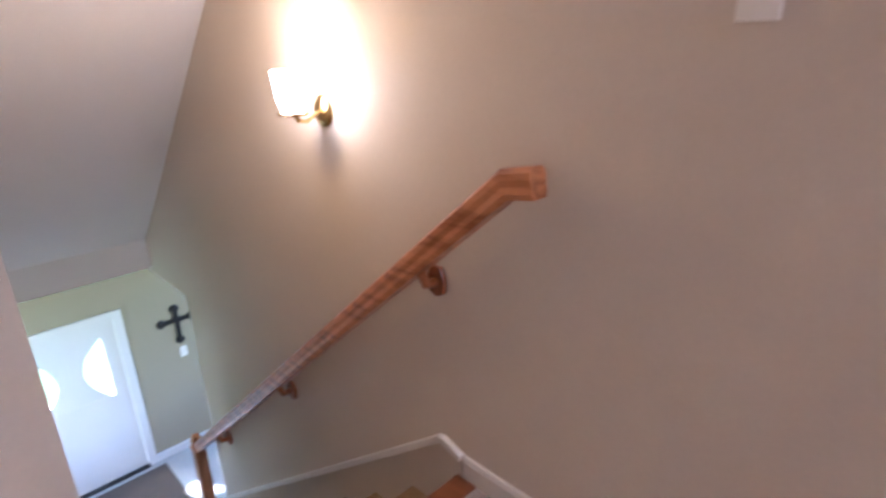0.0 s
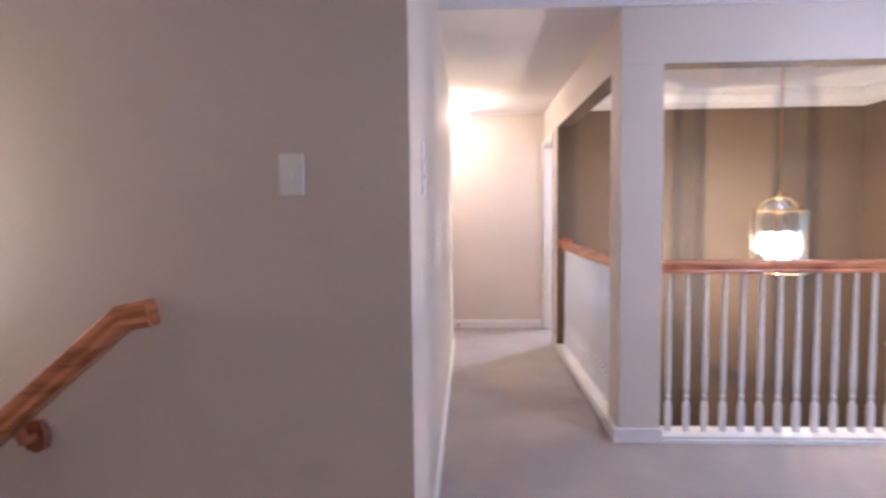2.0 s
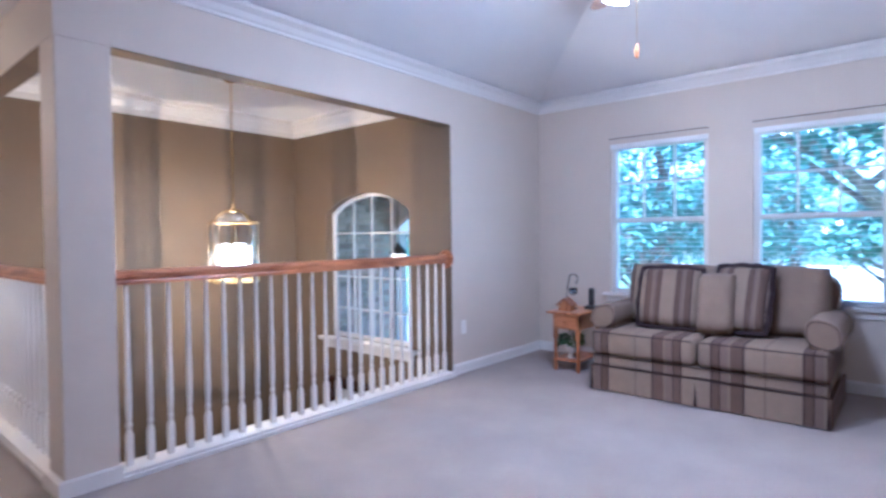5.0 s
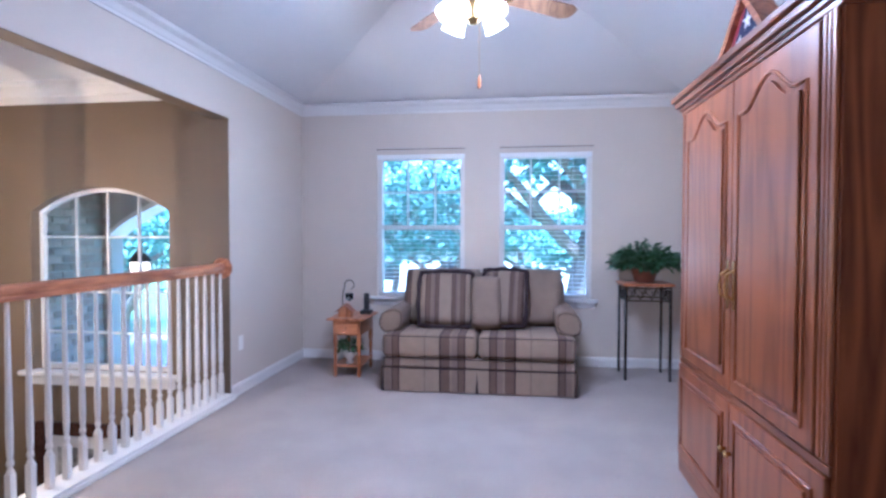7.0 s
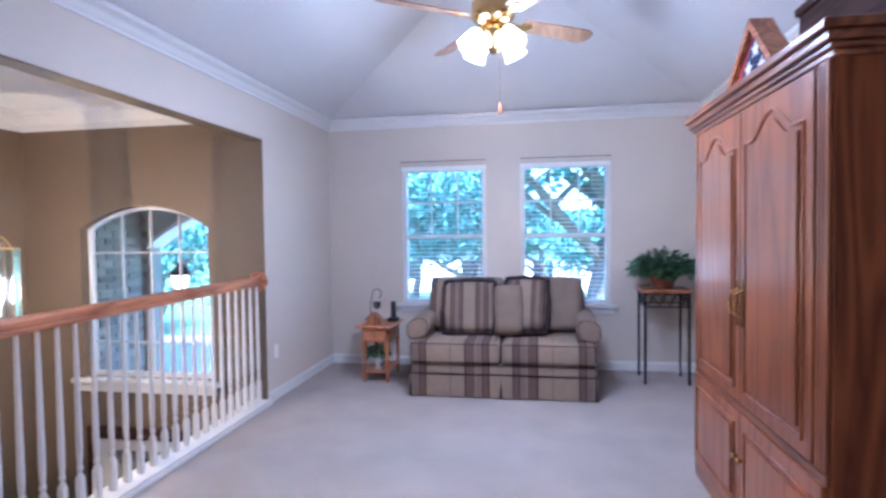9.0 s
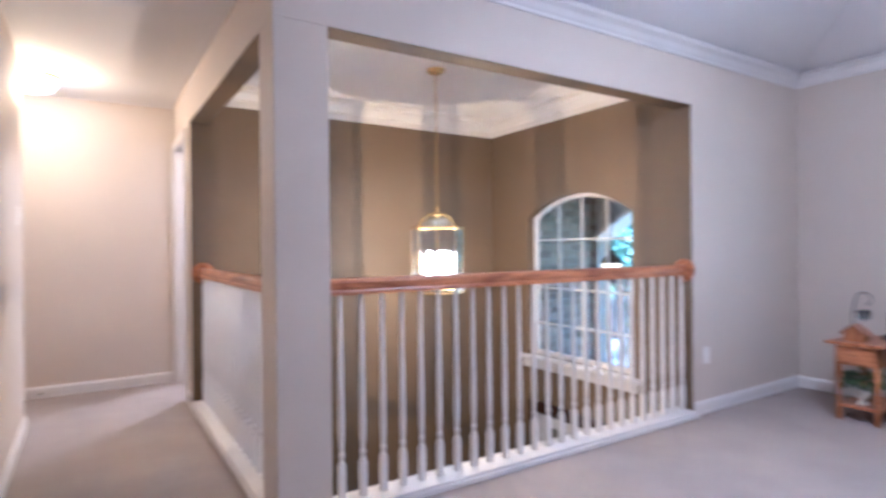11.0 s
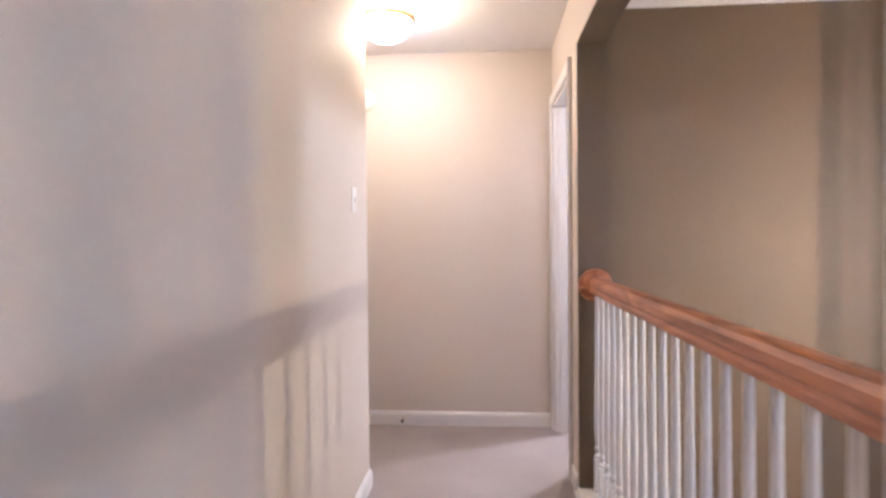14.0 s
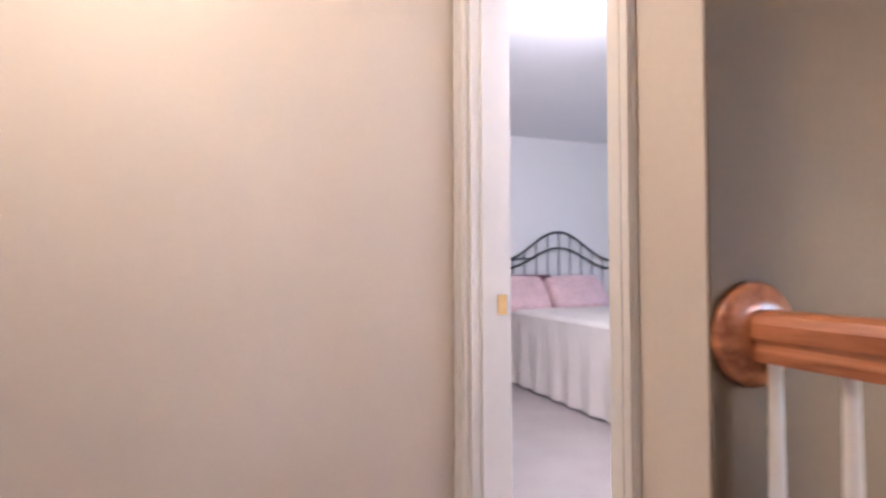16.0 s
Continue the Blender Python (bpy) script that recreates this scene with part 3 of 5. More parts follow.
for p, q in zip(SK, SK[1:3]):
    prism([(-0.001, -0.012), (0.02, -0.012), (0.02, 0.012), (-0.001, 0.012)], along((p[0], YST - 0.012, p[1]), (q[0], YST - 0.012, q[1])), math.dist(p, q), bm)
setting("skirt_cap", bm, TRIM, "white moulding along the skirt board", "trim")

hr = base("stair_handrail", (0, 0, 0), 0, "oak wall handrail on wooden brackets beside the stairs", "handrail")
hy = YST - 0.075
a, b, c = Vector((-1.715, hy, 1.06)), Vector((-1.80, hy, 1.045)), Vector((-4.60, hy, -1.33))
WR = [(-0.024, -0.036), (0.024, -0.036), (0.03, -0.02), (0.027, -0.004), (0.03, 0.012), (0.028, 0.028), (0.014, 0.038), (-0.014, 0.038), (-0.028, 0.028), (-0.03, 0.012), (-0.027, -0.004), (-0.03, -0.02)]
bm = bmesh.new()
rings = []
for p, d in ((a, b - a), (b, (c - b).normalized() + (b - a).normalized()), (c, c - b)):
    m = along((0, 0, 0), d)
    rings.append([bm.verts.new(p + m @ Vector((x, y, 0))) for x, y in WR])
for r1, r2 in zip(rings, rings[1:]):
    for k in range(len(WR)):
        bm.faces.new((r1[k], r1[(k + 1) % len(WR)], r2[(k + 1) % len(WR)], r2[k]))
bm.faces.new(rings[0]), bm.faces.new(rings[-1][::-1])
part("rail", bm, OAK_X, hr, "varnished oak rail")
for x in (-2.12, -3.16, -4.15):
    z = 1.045 - (-1.80 - x) * (2.375 / 2.80)
    bm = prism([(-0.032, -0.075), (0.0, -0.09), (0.032, -0.075), (0.036, -0.03), (0.02, 0.01), (-0.02, 0.01), (-0.036, -0.03)], Matrix.Translation((x, YST - 0.018, z - 0.05)) @ XZ, 0.018, None, 0.004)
    tube([(x, YST - 0.015, z - 0.09), (x, YST - 0.055, z - 0.085), (x, hy, z - 0.036)], 0.016, 10, bm)
    part("bracket", bm, CHERRY, hr, "carved wooden bracket")
nw = base("newel_post", (-4.62, hy, LOW), 0, "square oak newel post at the stair foot", "newel post")
bm = box(-0.04, -0.04, 0, 0.04, 0.04, 1.42, 0.005)
lathe([(0.045, 1.42), (0.052, 1.435), (0.03, 1.45), (0.045, 1.48), (0.03, 1.52), (0.005, 1.53)], 16, bm)
part("post", bm, OAK_Z, nw)


# ---- light fittings ----
def lantern(name, place, r, h, label, chain_to):
    L = base(name, place, 0, label, "pendant lamp")
    hexa = [(r * math.cos(math.pi * k / 4 + 0.2), r * math.sin(math.pi * k / 4 + 0.2)) for k in range(8)]
    for k in range(8):
        p, q = Vector((*hexa[k], 0)), Vector((*hexa[(k + 1) % 8], 0))
        part("glass_panel", prism([(-0.0025, 0.012), (0.0025, 0.012), (0.0025, h - 0.012), (-0.0025, h - 0.012)], along(tuple(p * 0.985), tuple(q * 0.985)), (q - p).length * 0.97), BEVEL, L).visible_shadow = False
        part("glazing_bar", tube([p, p + Vector((0, 0, h))], 0.004, 6), BRASS, L)
        for u in (0.06, 0.83):
            e0, e1 = p.lerp(q, u), p.lerp(q, u + 0.11)
            part("bevelled_edge", prism([(-0.004, 0.014), (0.001, 0.014), (0.001, h - 0.014), (-0.004, h - 0.014)], along(tuple(e0), tuple(e1)), (e1 - e0).length), BEVEL, L)
    for z in (0, h):
        part("ring", tube([(*p, z) for p in hexa + hexa[:2]], 0.007, 8), BRASS, L)
    # glass roof added to keep the lantern's light off the ceiling
    for k in range(8):
        (xa, ya), (xb, yb) = hexa[k], hexa[(k + 1) % 8]
        rim = [Vector((xa * f, ya * f, z)) for f, z in ((0.99, h), (0.12, h + 0.092))] + [Vector((xb * f, yb * f, z)) for f, z in ((0.12, h + 0.092), (0.99, h))]
        bm = bmesh.new()
        lo, hi = [bm.verts.new(v) for v in rim], [bm.verts.new(v + Vector((0, 0, 0.004))) for v in rim]
        bm.faces.new(lo[::-1]), bm.faces.new(hi)
        for i in range(4):
            bm.faces.new((lo[i], lo[(i + 1) % 4], hi[(i + 1) % 4], hi[i]))
        part("ceiling_dimming_pane", bm, BEVEL, L)
    for k in range(0, 8, 2):
        x, y = hexa[k]
        part("arm", tube([(x, y, h), (x * 0.75, y * 0.75, h + 0.06), (x * 0.45, y * 0.45, h + 0.095), (0.012, 0, h + 0.10)], 0.005, 6), BRASS, L)
    part("finial", lathe([(0.012, h + 0.08), (0.05, h + 0.09), (0.05, h + 0.10), (0.02, h + 0.11), (0.012, h + 0.13), (0.02, h + 0.14), (0.008, h + 0.155)], 16), BRASS, L, smooth=True)
    for k in range(5):
        a = radians(72 * k + 30)
        x, y = 0.07 * math.cos(a), 0.07 * math.sin(a)
        part("candle", lathe([(0.009, h * 0.1), (0.009, h * 0.23)], 12, None, Matrix.Translation((x, y, 0))), PLATE, L)
        part("bulb", lathe([(0.008, h * 0.23), (0.025, h * 0.33), (0.027, h * 0.44), (0.02, h * 0.54), (0.004, h * 0.64)], 12, None, Matrix.Translation((x, y, 0))), BULB, L, "lit candle bulb", True).visible_shadow = False
        part("candle_arm", tube([(0, 0, h * 0.12), (x * 0.6, y * 0.6, h * 0.08), (x, y, h * 0.11)], 0.004, 6), BRASS, L)
    part("stem", tube([(0, 0, h * 0.06), (0, 0, h * 0.17)], 0.008, 8), BRASS, L)
    part("hanger", tube([(0, 0, h * 0.6), (0, 0, h + 0.1)], 0.004, 6), BRASS, L)
    top = chain_to - place[2]
    bm = bmesh.new()
    z, k = h + 0.15, 0
    while z < top - 0.03:
        pts = [(0.007 * math.cos(t), 0, 0.016 * math.sin(t)) for t in [math.pi * i / 5 for i in range(11)]]
        pts = [(x if k % 2 else 0, 0 if k % 2 else x, z + 0.014 + w) for x, _, w in pts]
        tube(pts, 0.0022, 4, bm)
        z += 0.024
        k += 1
    part("chain", bm, BRASS, L)
    part("canopy", lathe([(0.02, top - 0.04), (0.05, top - 0.03), (0.068, top - 0.012), (0.07, top)], 24), BRASS, L, "round brass ceiling canopy", True)
    return L


lantern("pendant_lantern", (1.48, 1.11, 0.855), 0.185, 0.46, "lit brass and glass lantern hanging on a chain in the foyer", 2.459)

# stair sconce
sc = base("wall_sconce", (-2.66, YST, 1.12), 0, "lit brass wall sconce with a frosted glass shade", "wall lamp")
part("back_plate", lathe([(0.055, 0), (0.055, 0.008), (0.03, 0.018)], 20, None, along((0, 0, 0.03), (0, -1, 0.03))), BRASS, sc, smooth=True)
part("arm", tube([(0, -0.015, 0.03), (0, -0.07, 0.0), (0, -0.10, 0.005), (0, -0.115, 0.03)], 0.008), BRASS, sc)
part("gallery", lathe([(0.015, 0.02), (0.05, 0.025), (0.055, 0.035)], 20, None, Matrix.Translation((0, -0.115, 0))), BRASS, sc)
part("glass_shade", lathe([(0.035, 0.036), (0.05, 0.08), (0.053, 0.12), (0.06, 0.165), (0.057, 0.163), (0.05, 0.12), (0.046, 0.08), (0.03, 0.04)], 24, None, Matrix.Translation((0, -0.115, 0))), SHADE, sc, "glowing frosted glass shade", True)

# hall light
hl = base("ceiling_light", (-0.97, 2.62, H), 0, "lit round frosted flush ceiling light", "ceiling lamp")
part("pan", lathe([(0.15, -0.025), (0.16, -0.012), (0.16, 0)], 32), BRASS, hl)
part("diffuser", lathe([(0.01, -0.125), (0.06, -0.12), (0.11, -0.095), (0.14, -0.06), (0.145, -0.026)], 32), SHADE, hl, "glowing frosted glass bowl", True)

# ceiling fan
fx, fy = 1.90, -1.93
fan = base("ceiling_fan", (fx, fy, 0), 0, "four-blade ceiling fan with brass motor and lit glass shades", "ceiling fan")
part("canopy", lathe([(0.02, 3.07), (0.06, 3.09), (0.07, V + rise)], 24), BRASS, fan, smooth=True)
part("downrod", tube([(0, 0, 2.70), (0, 0, 3.1)], 0.012, 12), BRASS, fan)
part("motor", lathe([(0.03, 2.56), (0.10, 2.575), (0.125, 2.60), (0.125, 2.68), (0.10, 2.71), (0.03, 2.73)], 32), BRASS, fan, smooth=True)
part("light_kit", lathe([(0.02, 2.40), (0.045, 2.43), (0.05, 2.47), (0.075, 2.50), (0.06, 2.54), (0.03, 2.56)], 24), BRASS, fan, smooth=True)
BLADE = wood("fan_blade_wood", (0.36, 0.21, 0.11), (0.19, 0.10, 0.05), 'X')
for k in range(4):
    m = Matrix.Translation((0, 0, 2.585)) @ pose(0, 0, 0, 0, 0, 36 + 90 * k) @ pose(0, 0, 0, -13, 0, 0)
    o = [(0.19, -0.055), (0.65, -0.07), (0.70, -0.045), (0.71, 0), (0.70, 0.045), (0.65, 0.07), (0.19, 0.055)]
    bl = part("blade", prism(o, m, 0.007, None, 0.002), BLADE, fan, "wooden fan blade")
    part("blade_arm", prism([(0.09, -0.02), (0.17, -0.012), (0.24, -0.035), (0.27, 0), (0.24, 0.035), (0.17, 0.012), (0.09, 0.02)], m @ Matrix.Translation((0, 0, -0.008)), 0.006), BRASS, bl)
for k in range(4):
    a = radians(45 + 90 * k)
    m = Matrix.Translation((0.09 * math.cos(a), 0.09 * math.sin(a), 2.53)) @ pose(0, 0, 0, 0, 0, 45 + 90 * k) @ pose(0, 0, 0, 0, -35, 0)
    s = part("lamp_arm", tube([m @ Vector((0, 0, 0.02)), m @ Vector((0, 0, -0.04))], 0.016, 10), BRASS, fan)
    part("glass_shade", lathe([(0.022, -0.035), (0.04, -0.05), (0.052, -0.09), (0.055, -0.12), (0.066, -0.15), (0.063, -0.148), (0.05, -0.12), (0.046, -0.09), (0.034, -0.055)], 20, None, m), SHADE, s, "glowing tulip glass shade", True)
part("pull_chain", tube([(0.0, -0.035, 2.44), (0.0, -0.035, 2.12)], 0.0015, 5), BRASS, fan)
part("pull_knob", lathe([(0.003, 2.05), (0.010, 2.06), (0.011, 2.09), (0.004, 2.125)], 12, None, Matrix.Translation((0.0, -0.035, 0))), OAK_Z, fan)


# ---- switches, detector, door stop ----
def plate(name, m, toggles, label, w=0.07, h=0.115):
    s = new(name)
    s.matrix_basis = m
    tagged(s, label, "light switch")
    part("cover", box(-w / 2, -h / 2, 0, w / 2, h / 2, 0.006, 0.003), PLATE, s)
    for x, y in toggles:
        part("toggle", box(x - 0.005, y - 0.011, 0.006, x + 0.005, y + 0.011, 0.014, 0.002), PLATE, s)
    return s


plate("light_switch", pose(-1.345, YST, 1.432, 90, 0, 0), [(0, 0)], "white single light switch on the stair wall")
plate("light_switch", pose(-1.015, -1.21, 1.48, 90, 0, 90), [(0, 0.03), (0, -0.03)], "white stacked light switch on the hallway wall", 0.07, 0.19)
plate("light_switch", pose(-1.015, 2.0, 1.40, 90, 0, 90), [(0, 0)], "white single light switch by the hallway corner")
plate("wall_outlet", pose(3.0, 0, 0.40, 90, 0, 0), [(0, 0.02), (0, -0.02)], "white wall outlet low on the wall")
plate("light_switch", pose(-6.6, -1.12, -1.62, 90, 0, 90), [(0, 0)], "white light switch beside the front door")
sd = base("smoke_detector", (-1.22, 3.21, 2.14), 0, "round white smoke detector high on the wall", "smoke detector")
part("body", lathe([(0.068, 0), (0.068, 0.02), (0.05, 0.036), (0.02, 0.04)], 28, None, along((0, 0, 0), (0, -1, 0))), PLATE, sd, smooth=True)
ds = base("door_stop", (-0.98, 3.196, 0.045), 0, "small spring door stop on the baseboard", "door stop")
part("spring", tube([(0, 0, 0), (0, -0.055, 0)], 0.006, 8), BRASS, ds)
part("tip", tube([(0, -0.055, 0), (0, -0.07, 0)], 0.009, 10), BLACK, ds)

# ---- bedroom doorway ----
d1 = tagged(new("door_1"), "white painted casing round the open bedroom doorway", "doorway", kind="structure")
CAS = [(0, 0), (0.012, 0), (0.018, 0.012), (0.012, 0.03), (0.018, 0.055), (0.014, 0.065), (0, 0.065)]
for nm, y0, y1, z0, z1 in (("casing", 2.39, 2.455, 0, 2.125), ("casing", 3.13, 3.195, 0, 2.125), ("casing", 2.455, 3.13, 2.06, 2.125)):
    bm = box(-0.016, y0, z0, 0, y1, z1, 0.004)
    if z0 == 0:
        box(-0.022, (y0 if y0 < 3 else y1 - 0.02), 0, -0.016, (y0 + 0.02 if y0 < 3 else y1), 2.125, 0.002, bm)
        box(-0.02, (y0 + y1) / 2 - 0.008, 0, -0.016, (y0 + y1) / 2 + 0.008, 2.06, 0.0015, bm)
    part(nm, bm, TRIM, d1)
part("jamb", box(0, 2.455, 0, 0.13, 2.473, 2.045), TRIM, d1)
part("jamb", box(0, 3.112, 0, 0.13, 3.13, 2.045), TRIM, d1)
part("jamb", box(0, 2.473, 2.045, 0.13, 3.112, 2.06), TRIM, d1)
part("stop", box(0.03, 3.10, 0, 0.06, 3.112, 2.045), TRIM, d1)
part("stop", box(0.03, 2.473, 0, 0.06, 2.485, 2.045), TRIM, d1)
part("strike_plate", box(0.085, 3.108, 0.955, 0.115, 3.1115, 1.015), BRASS, d1, "brass strike plate")

# ---- front door below ----
d2 = tagged(new("door_2"), "white front door with curved leaded glass", "door", kind="structure")
DY0, DY1, DT = -2.57, -1.68, -1.03
part("casing", boxes((-6.61, -1.68, LOW, -6.585, -1.60, -0.95), (-6.61, -2.65, LOW, -6.585, -2.57, -0.95), (-6.61, -2.57, DT, -6.585, -1.68, -0.95)), TRIM, d2)
z0, z1 = LOW + 0.95, DT - 0.16
part("leaf", boxes((-6.66, DY0, LOW + 0.01, -6.615, DY1, z0), (-6.66, DY0, z1, -6.615, DY1, DT), (-6.66, DY0, z0, -6.615, DY0 + 0.13, z1), (-6.66, DY1 - 0.13, z0, -6.615, DY1, z1)), TRIM, d2)
mid = (DY0 + DY1) / 2
hw = (DY1 - DY0) / 2 - 0.13
o = []
for k in range(13):
    u = k / 6 - 1
    o.append((mid + hw * (0.35 + 0.6 * u * u), (z0 + z1) / 2 + (z1 - z0) / 2 * u))
o += [(2 * mid - y, z) for y, z in o[::-1]]
part("curved_panel", prism(o, at_x(-6.65), 0.03), TRIM, d2)
p = part("pane", box(-6.645, DY0 + 0.13, z0, -6.64, DY1 - 0.13, z1), PANE, d2)
p.visible_shadow = False
part("threshold", box(-6.64, DY0, LOW, -6.56, DY1, LOW + 0.02, 0.004), IRON, d2)
part("door_knob", lathe([(0.03, 0), (0.03, 0.008), (0.012, 0.015), (0.012, 0.04), (0.028, 0.05), (0.028, 0.065), (0.01, 0.075)], 16, None, along((-6.615, DY0 + 0.07, LOW + 0.95), (-6.5, DY0 + 0.07, LOW + 0.95))), BRASS, d2, "brass knob", True)
mt = base("doormat", (-6.1, -2.0, LOW), 0, "dark brown doormat on the entry floor", "doormat")
part("mat", box(-0.4, -0.5, 0, 0.35, 0.45, 0.012, 0.004), RUG, mt)
cr = base("wall_cross", (-6.6, -1.13, -1.27), 0, "dark ornate wall cross", "wall decor")
bm = boxes((0, -0.022, -0.20, 0.02, 0.022, 0.14), (0, -0.15, 0.0, 0.02, 0.15, 0.044))
for y, z in ((0, 0.15), (0, -0.2), (-0.15, 0.022), (0.15, 0.022), (0, 0.022)):
    lathe([(0.045, 0), (0.045, 0.014), (0.025, 0.026)], 10, bm, along((0, y, z), (1, y, z)))
part("cross", bm, IRON, cr)

# ---- framed picture in the foyer ----
pf = base("framed_picture", (2.85, 1.21, -0.75), 0, "dark-framed print with a white mat on the foyer wall", "picture")
part("frame", boxes((-0.035, -0.46, 0.40, 0, 0.46, 0.50), (-0.035, -0.46, -0.5, 0, 0.46, -0.40), (-0.035, -0.46, -0.40, 0, -0.37, 0.40), (-0.035, 0.37, -0.40, 0, 0.46, 0.40)), DARKWOOD, pf)
part("mat_board", box(-0.012, -0.37, -0.40, -0.004, 0.37, 0.40), PAPER, pf)
part("print", box(-0.015, -0.27, -0.30, -0.0125, 0.27, 0.30), PRINT, pf)


# ---- loveseat ----
so = base("loveseat", (3.64, -1.865, 0), -90, "taupe and plum striped loveseat with rolled arms and a pleated skirt", "sofa")
# local x runs along the seat, local y to the back
part("frame", box(-0.74, -0.36, 0.03, 0.74, 0.40, 0.27, 0.02), FABRIC, so)
part("front_rail", box(-0.76, -0.43, 0.19, 0.76, -0.34, 0.275, 0.02), FABRIC, so)
part("welt", tube([(-0.76, -0.437, 0.195), (0.76, -0.437, 0.195)], 0.007, 6), PLUM, so)
part("welt", tube([(-0.76, -0.437, 0.272), (0.76, -0.437, 0.272)], 0.004, 6), PLUM, so)
for x0, x1 in ((-0.755, -0.012), (0.012, 0.755)):
    bm = bmesh.new()
    o = [(x0 - 0.012, -0.445), (x0 + 0.2, -0.438), (x1 - 0.2, -0.438), (x1 + 0.012, -0.445), (x1 + 0.005, -0.425), (x0 - 0.005, -0.425)]
    prism(o, Matrix.Translation((0, 0, 0.008)), 0.185, bm)
    part("skirt", bm, FABRIC, so)
for x in (-0.757, 0.0, 0.757):
    part("pleat", prism([(x - 0.012, 0.008), (x + 0.012, 0.008), (x, 0.17)], Matrix.Translation((0, -0.4505, 0)) @ Matrix(((1, 0, 0, 0), (0, 0, 1, 0), (0, 1, 0, 0), (0, 0, 0, 1))), 0.004), PLUM, so)
part("skirt_side", box(-0.775, -0.43, 0.008, -0.755, 0.40, 0.19, 0.006), FABRIC, so)
part("skirt_side", box(0.755, -0.43, 0.008, 0.775, 0.40, 0.19, 0.006), FABRIC, so)
for x in (-0.388, 0.388):
    bm = box(x - 0.382, -0.445, 0.275, x + 0.382, 0.24, 0.462, 0.045, None, 4)
    for v in bm.verts:
        u, w = (v.co.x - x) / 0.382, (v.co.y + 0.10) / 0.345
        v.co.z += 0.03 * max(0, 1 - u * u) * max(0, 1 - w * w) + 0.006 * noise.noise(v.co * 6)
    ob = part("seat_cushion", bm, FABRIC, so, smooth=True)
    part("cushion_welt", tube([(x - 0.36, -0.440, 0.448), (x + 0.36, -0.440, 0.448)], 0.004, 6), PLUM, ob)
def back_outline(w, z0, z1, r):
    """A back seen from the front, with round upper corners."""
    o = [(-w + 0.03, z0), (w - 0.03, z0)]
    o += [(w - r + r * math.cos(t), z1 - r + r * math.sin(t)) for t in [math.pi / 2 * k / 8 for k in range(9)]]
    o += [(-w + r - r * math.sin(t), z1 - r + r * math.cos(t)) for t in [math.pi / 2 * k / 8 for k in range(9)]]
    return o
LEAN = Matrix.Translation((0, 0.44, 0)) @ Matrix(((1, 0, 0, 0), (0, 0.22, -1, 0), (0, 1, 0, 0), (0, 0, 0, 1)))
part("backrest", prism(back_outline(0.74, 0.1, 0.89, 0.13), LEAN, 0.24, None, 0.03), FABRIC, so)
for s in (-1, 1):
    prof = []
    for k in range(28):
        t = 2 * math.pi * k / 28
        c, d = math.cos(t), math.sin(t)
        f = (abs(c) ** 2.8 + abs(d) ** 2.8) ** (-1 / 2.8)
        prof.append((s * 0.715 + 0.10 * f * c, 0.555 + 0.095 * f * d + 0.02 * s * -c))
    bm = box(s * 0.64, -0.30, 0.25, s * 0.765, 0.40, 0.5, 0.02)
    prism(prof, Matrix(((1, 0, 0, 0), (0, 0, 1, -0.34), (0, 1, 0, 0), (0, 0, 0, 1))), 0.76, bm, 0.018)
    arm = part("arm", bm, TAUPE, so, "rolled arm")
    part("arm_welt", tube([(s * 0.715 + (x - s * 0.715) * 0.86, -0.341, 0.555 + (z - 0.555) * 0.86) for x, z in prof + prof[:1]], 0.003, 5), PLUM, arm)
for x, fabric in ((-0.36, FABRIC), (0.36, TAUPE)):
    bc = part("back_cushion", cushion(0.70, 0.52, 0.27, 0.35, 14, None, Matrix.Translation((x, 0.19, 0.70)) @ pose(0, 0, 0, 76, 0, 0), 5), fabric, so, smooth=True)


def throw_pillow(x, y, z, turn, w, h, fabric, label, rim=True):
    m = Matrix.Translation((3.64, -1.865, 0)) @ pose(0, 0, 0, 0, 0, -90) @ Matrix.Translation((x, y, z)) @ pose(0, 0, 0, 72, 0, turn)
    p = new("throw_pillow")
    p.matrix_basis = m
    tagged(p, label, "pillow", "pillows on the loveseat")
    part("cover", cushion(w, h, 0.17, 0.5, 12), fabric, p, smooth=True)
    if rim:
        a, b = w / 2 * 1.0, h / 2 * 1.0
        pts = []
        for k in range(49):
            t = 2 * math.pi * k / 48
            c, s = math.cos(t), math.sin(t)
            q = max(abs(c), abs(s)) ** 0.85
            pts.append((a * c / q + 0.005 * math.sin(9 * t), b * s / q + 0.005 * math.cos(11 * t), 0.012 + 0.004 * math.sin(17 * t)))
        part("fringe", tube(pts, 0.022, 6), PLUM, p, "dark plum fringe")


throw_pillow(-0.30, -0.03, 0.70, 3, 0.47, 0.48, PILLOWCLOTH, "striped throw pillow with a dark plum fringe")
throw_pillow(0.20, -0.02, 0.72, -8, 0.38, 0.49, PILLOWCLOTH, "striped throw pillow with a dark fringe, leaning")
throw_pillow(0.05, -0.12, 0.69, 4, 0.25, 0.45, TAUPE, "plain taupe throw pillow", False)


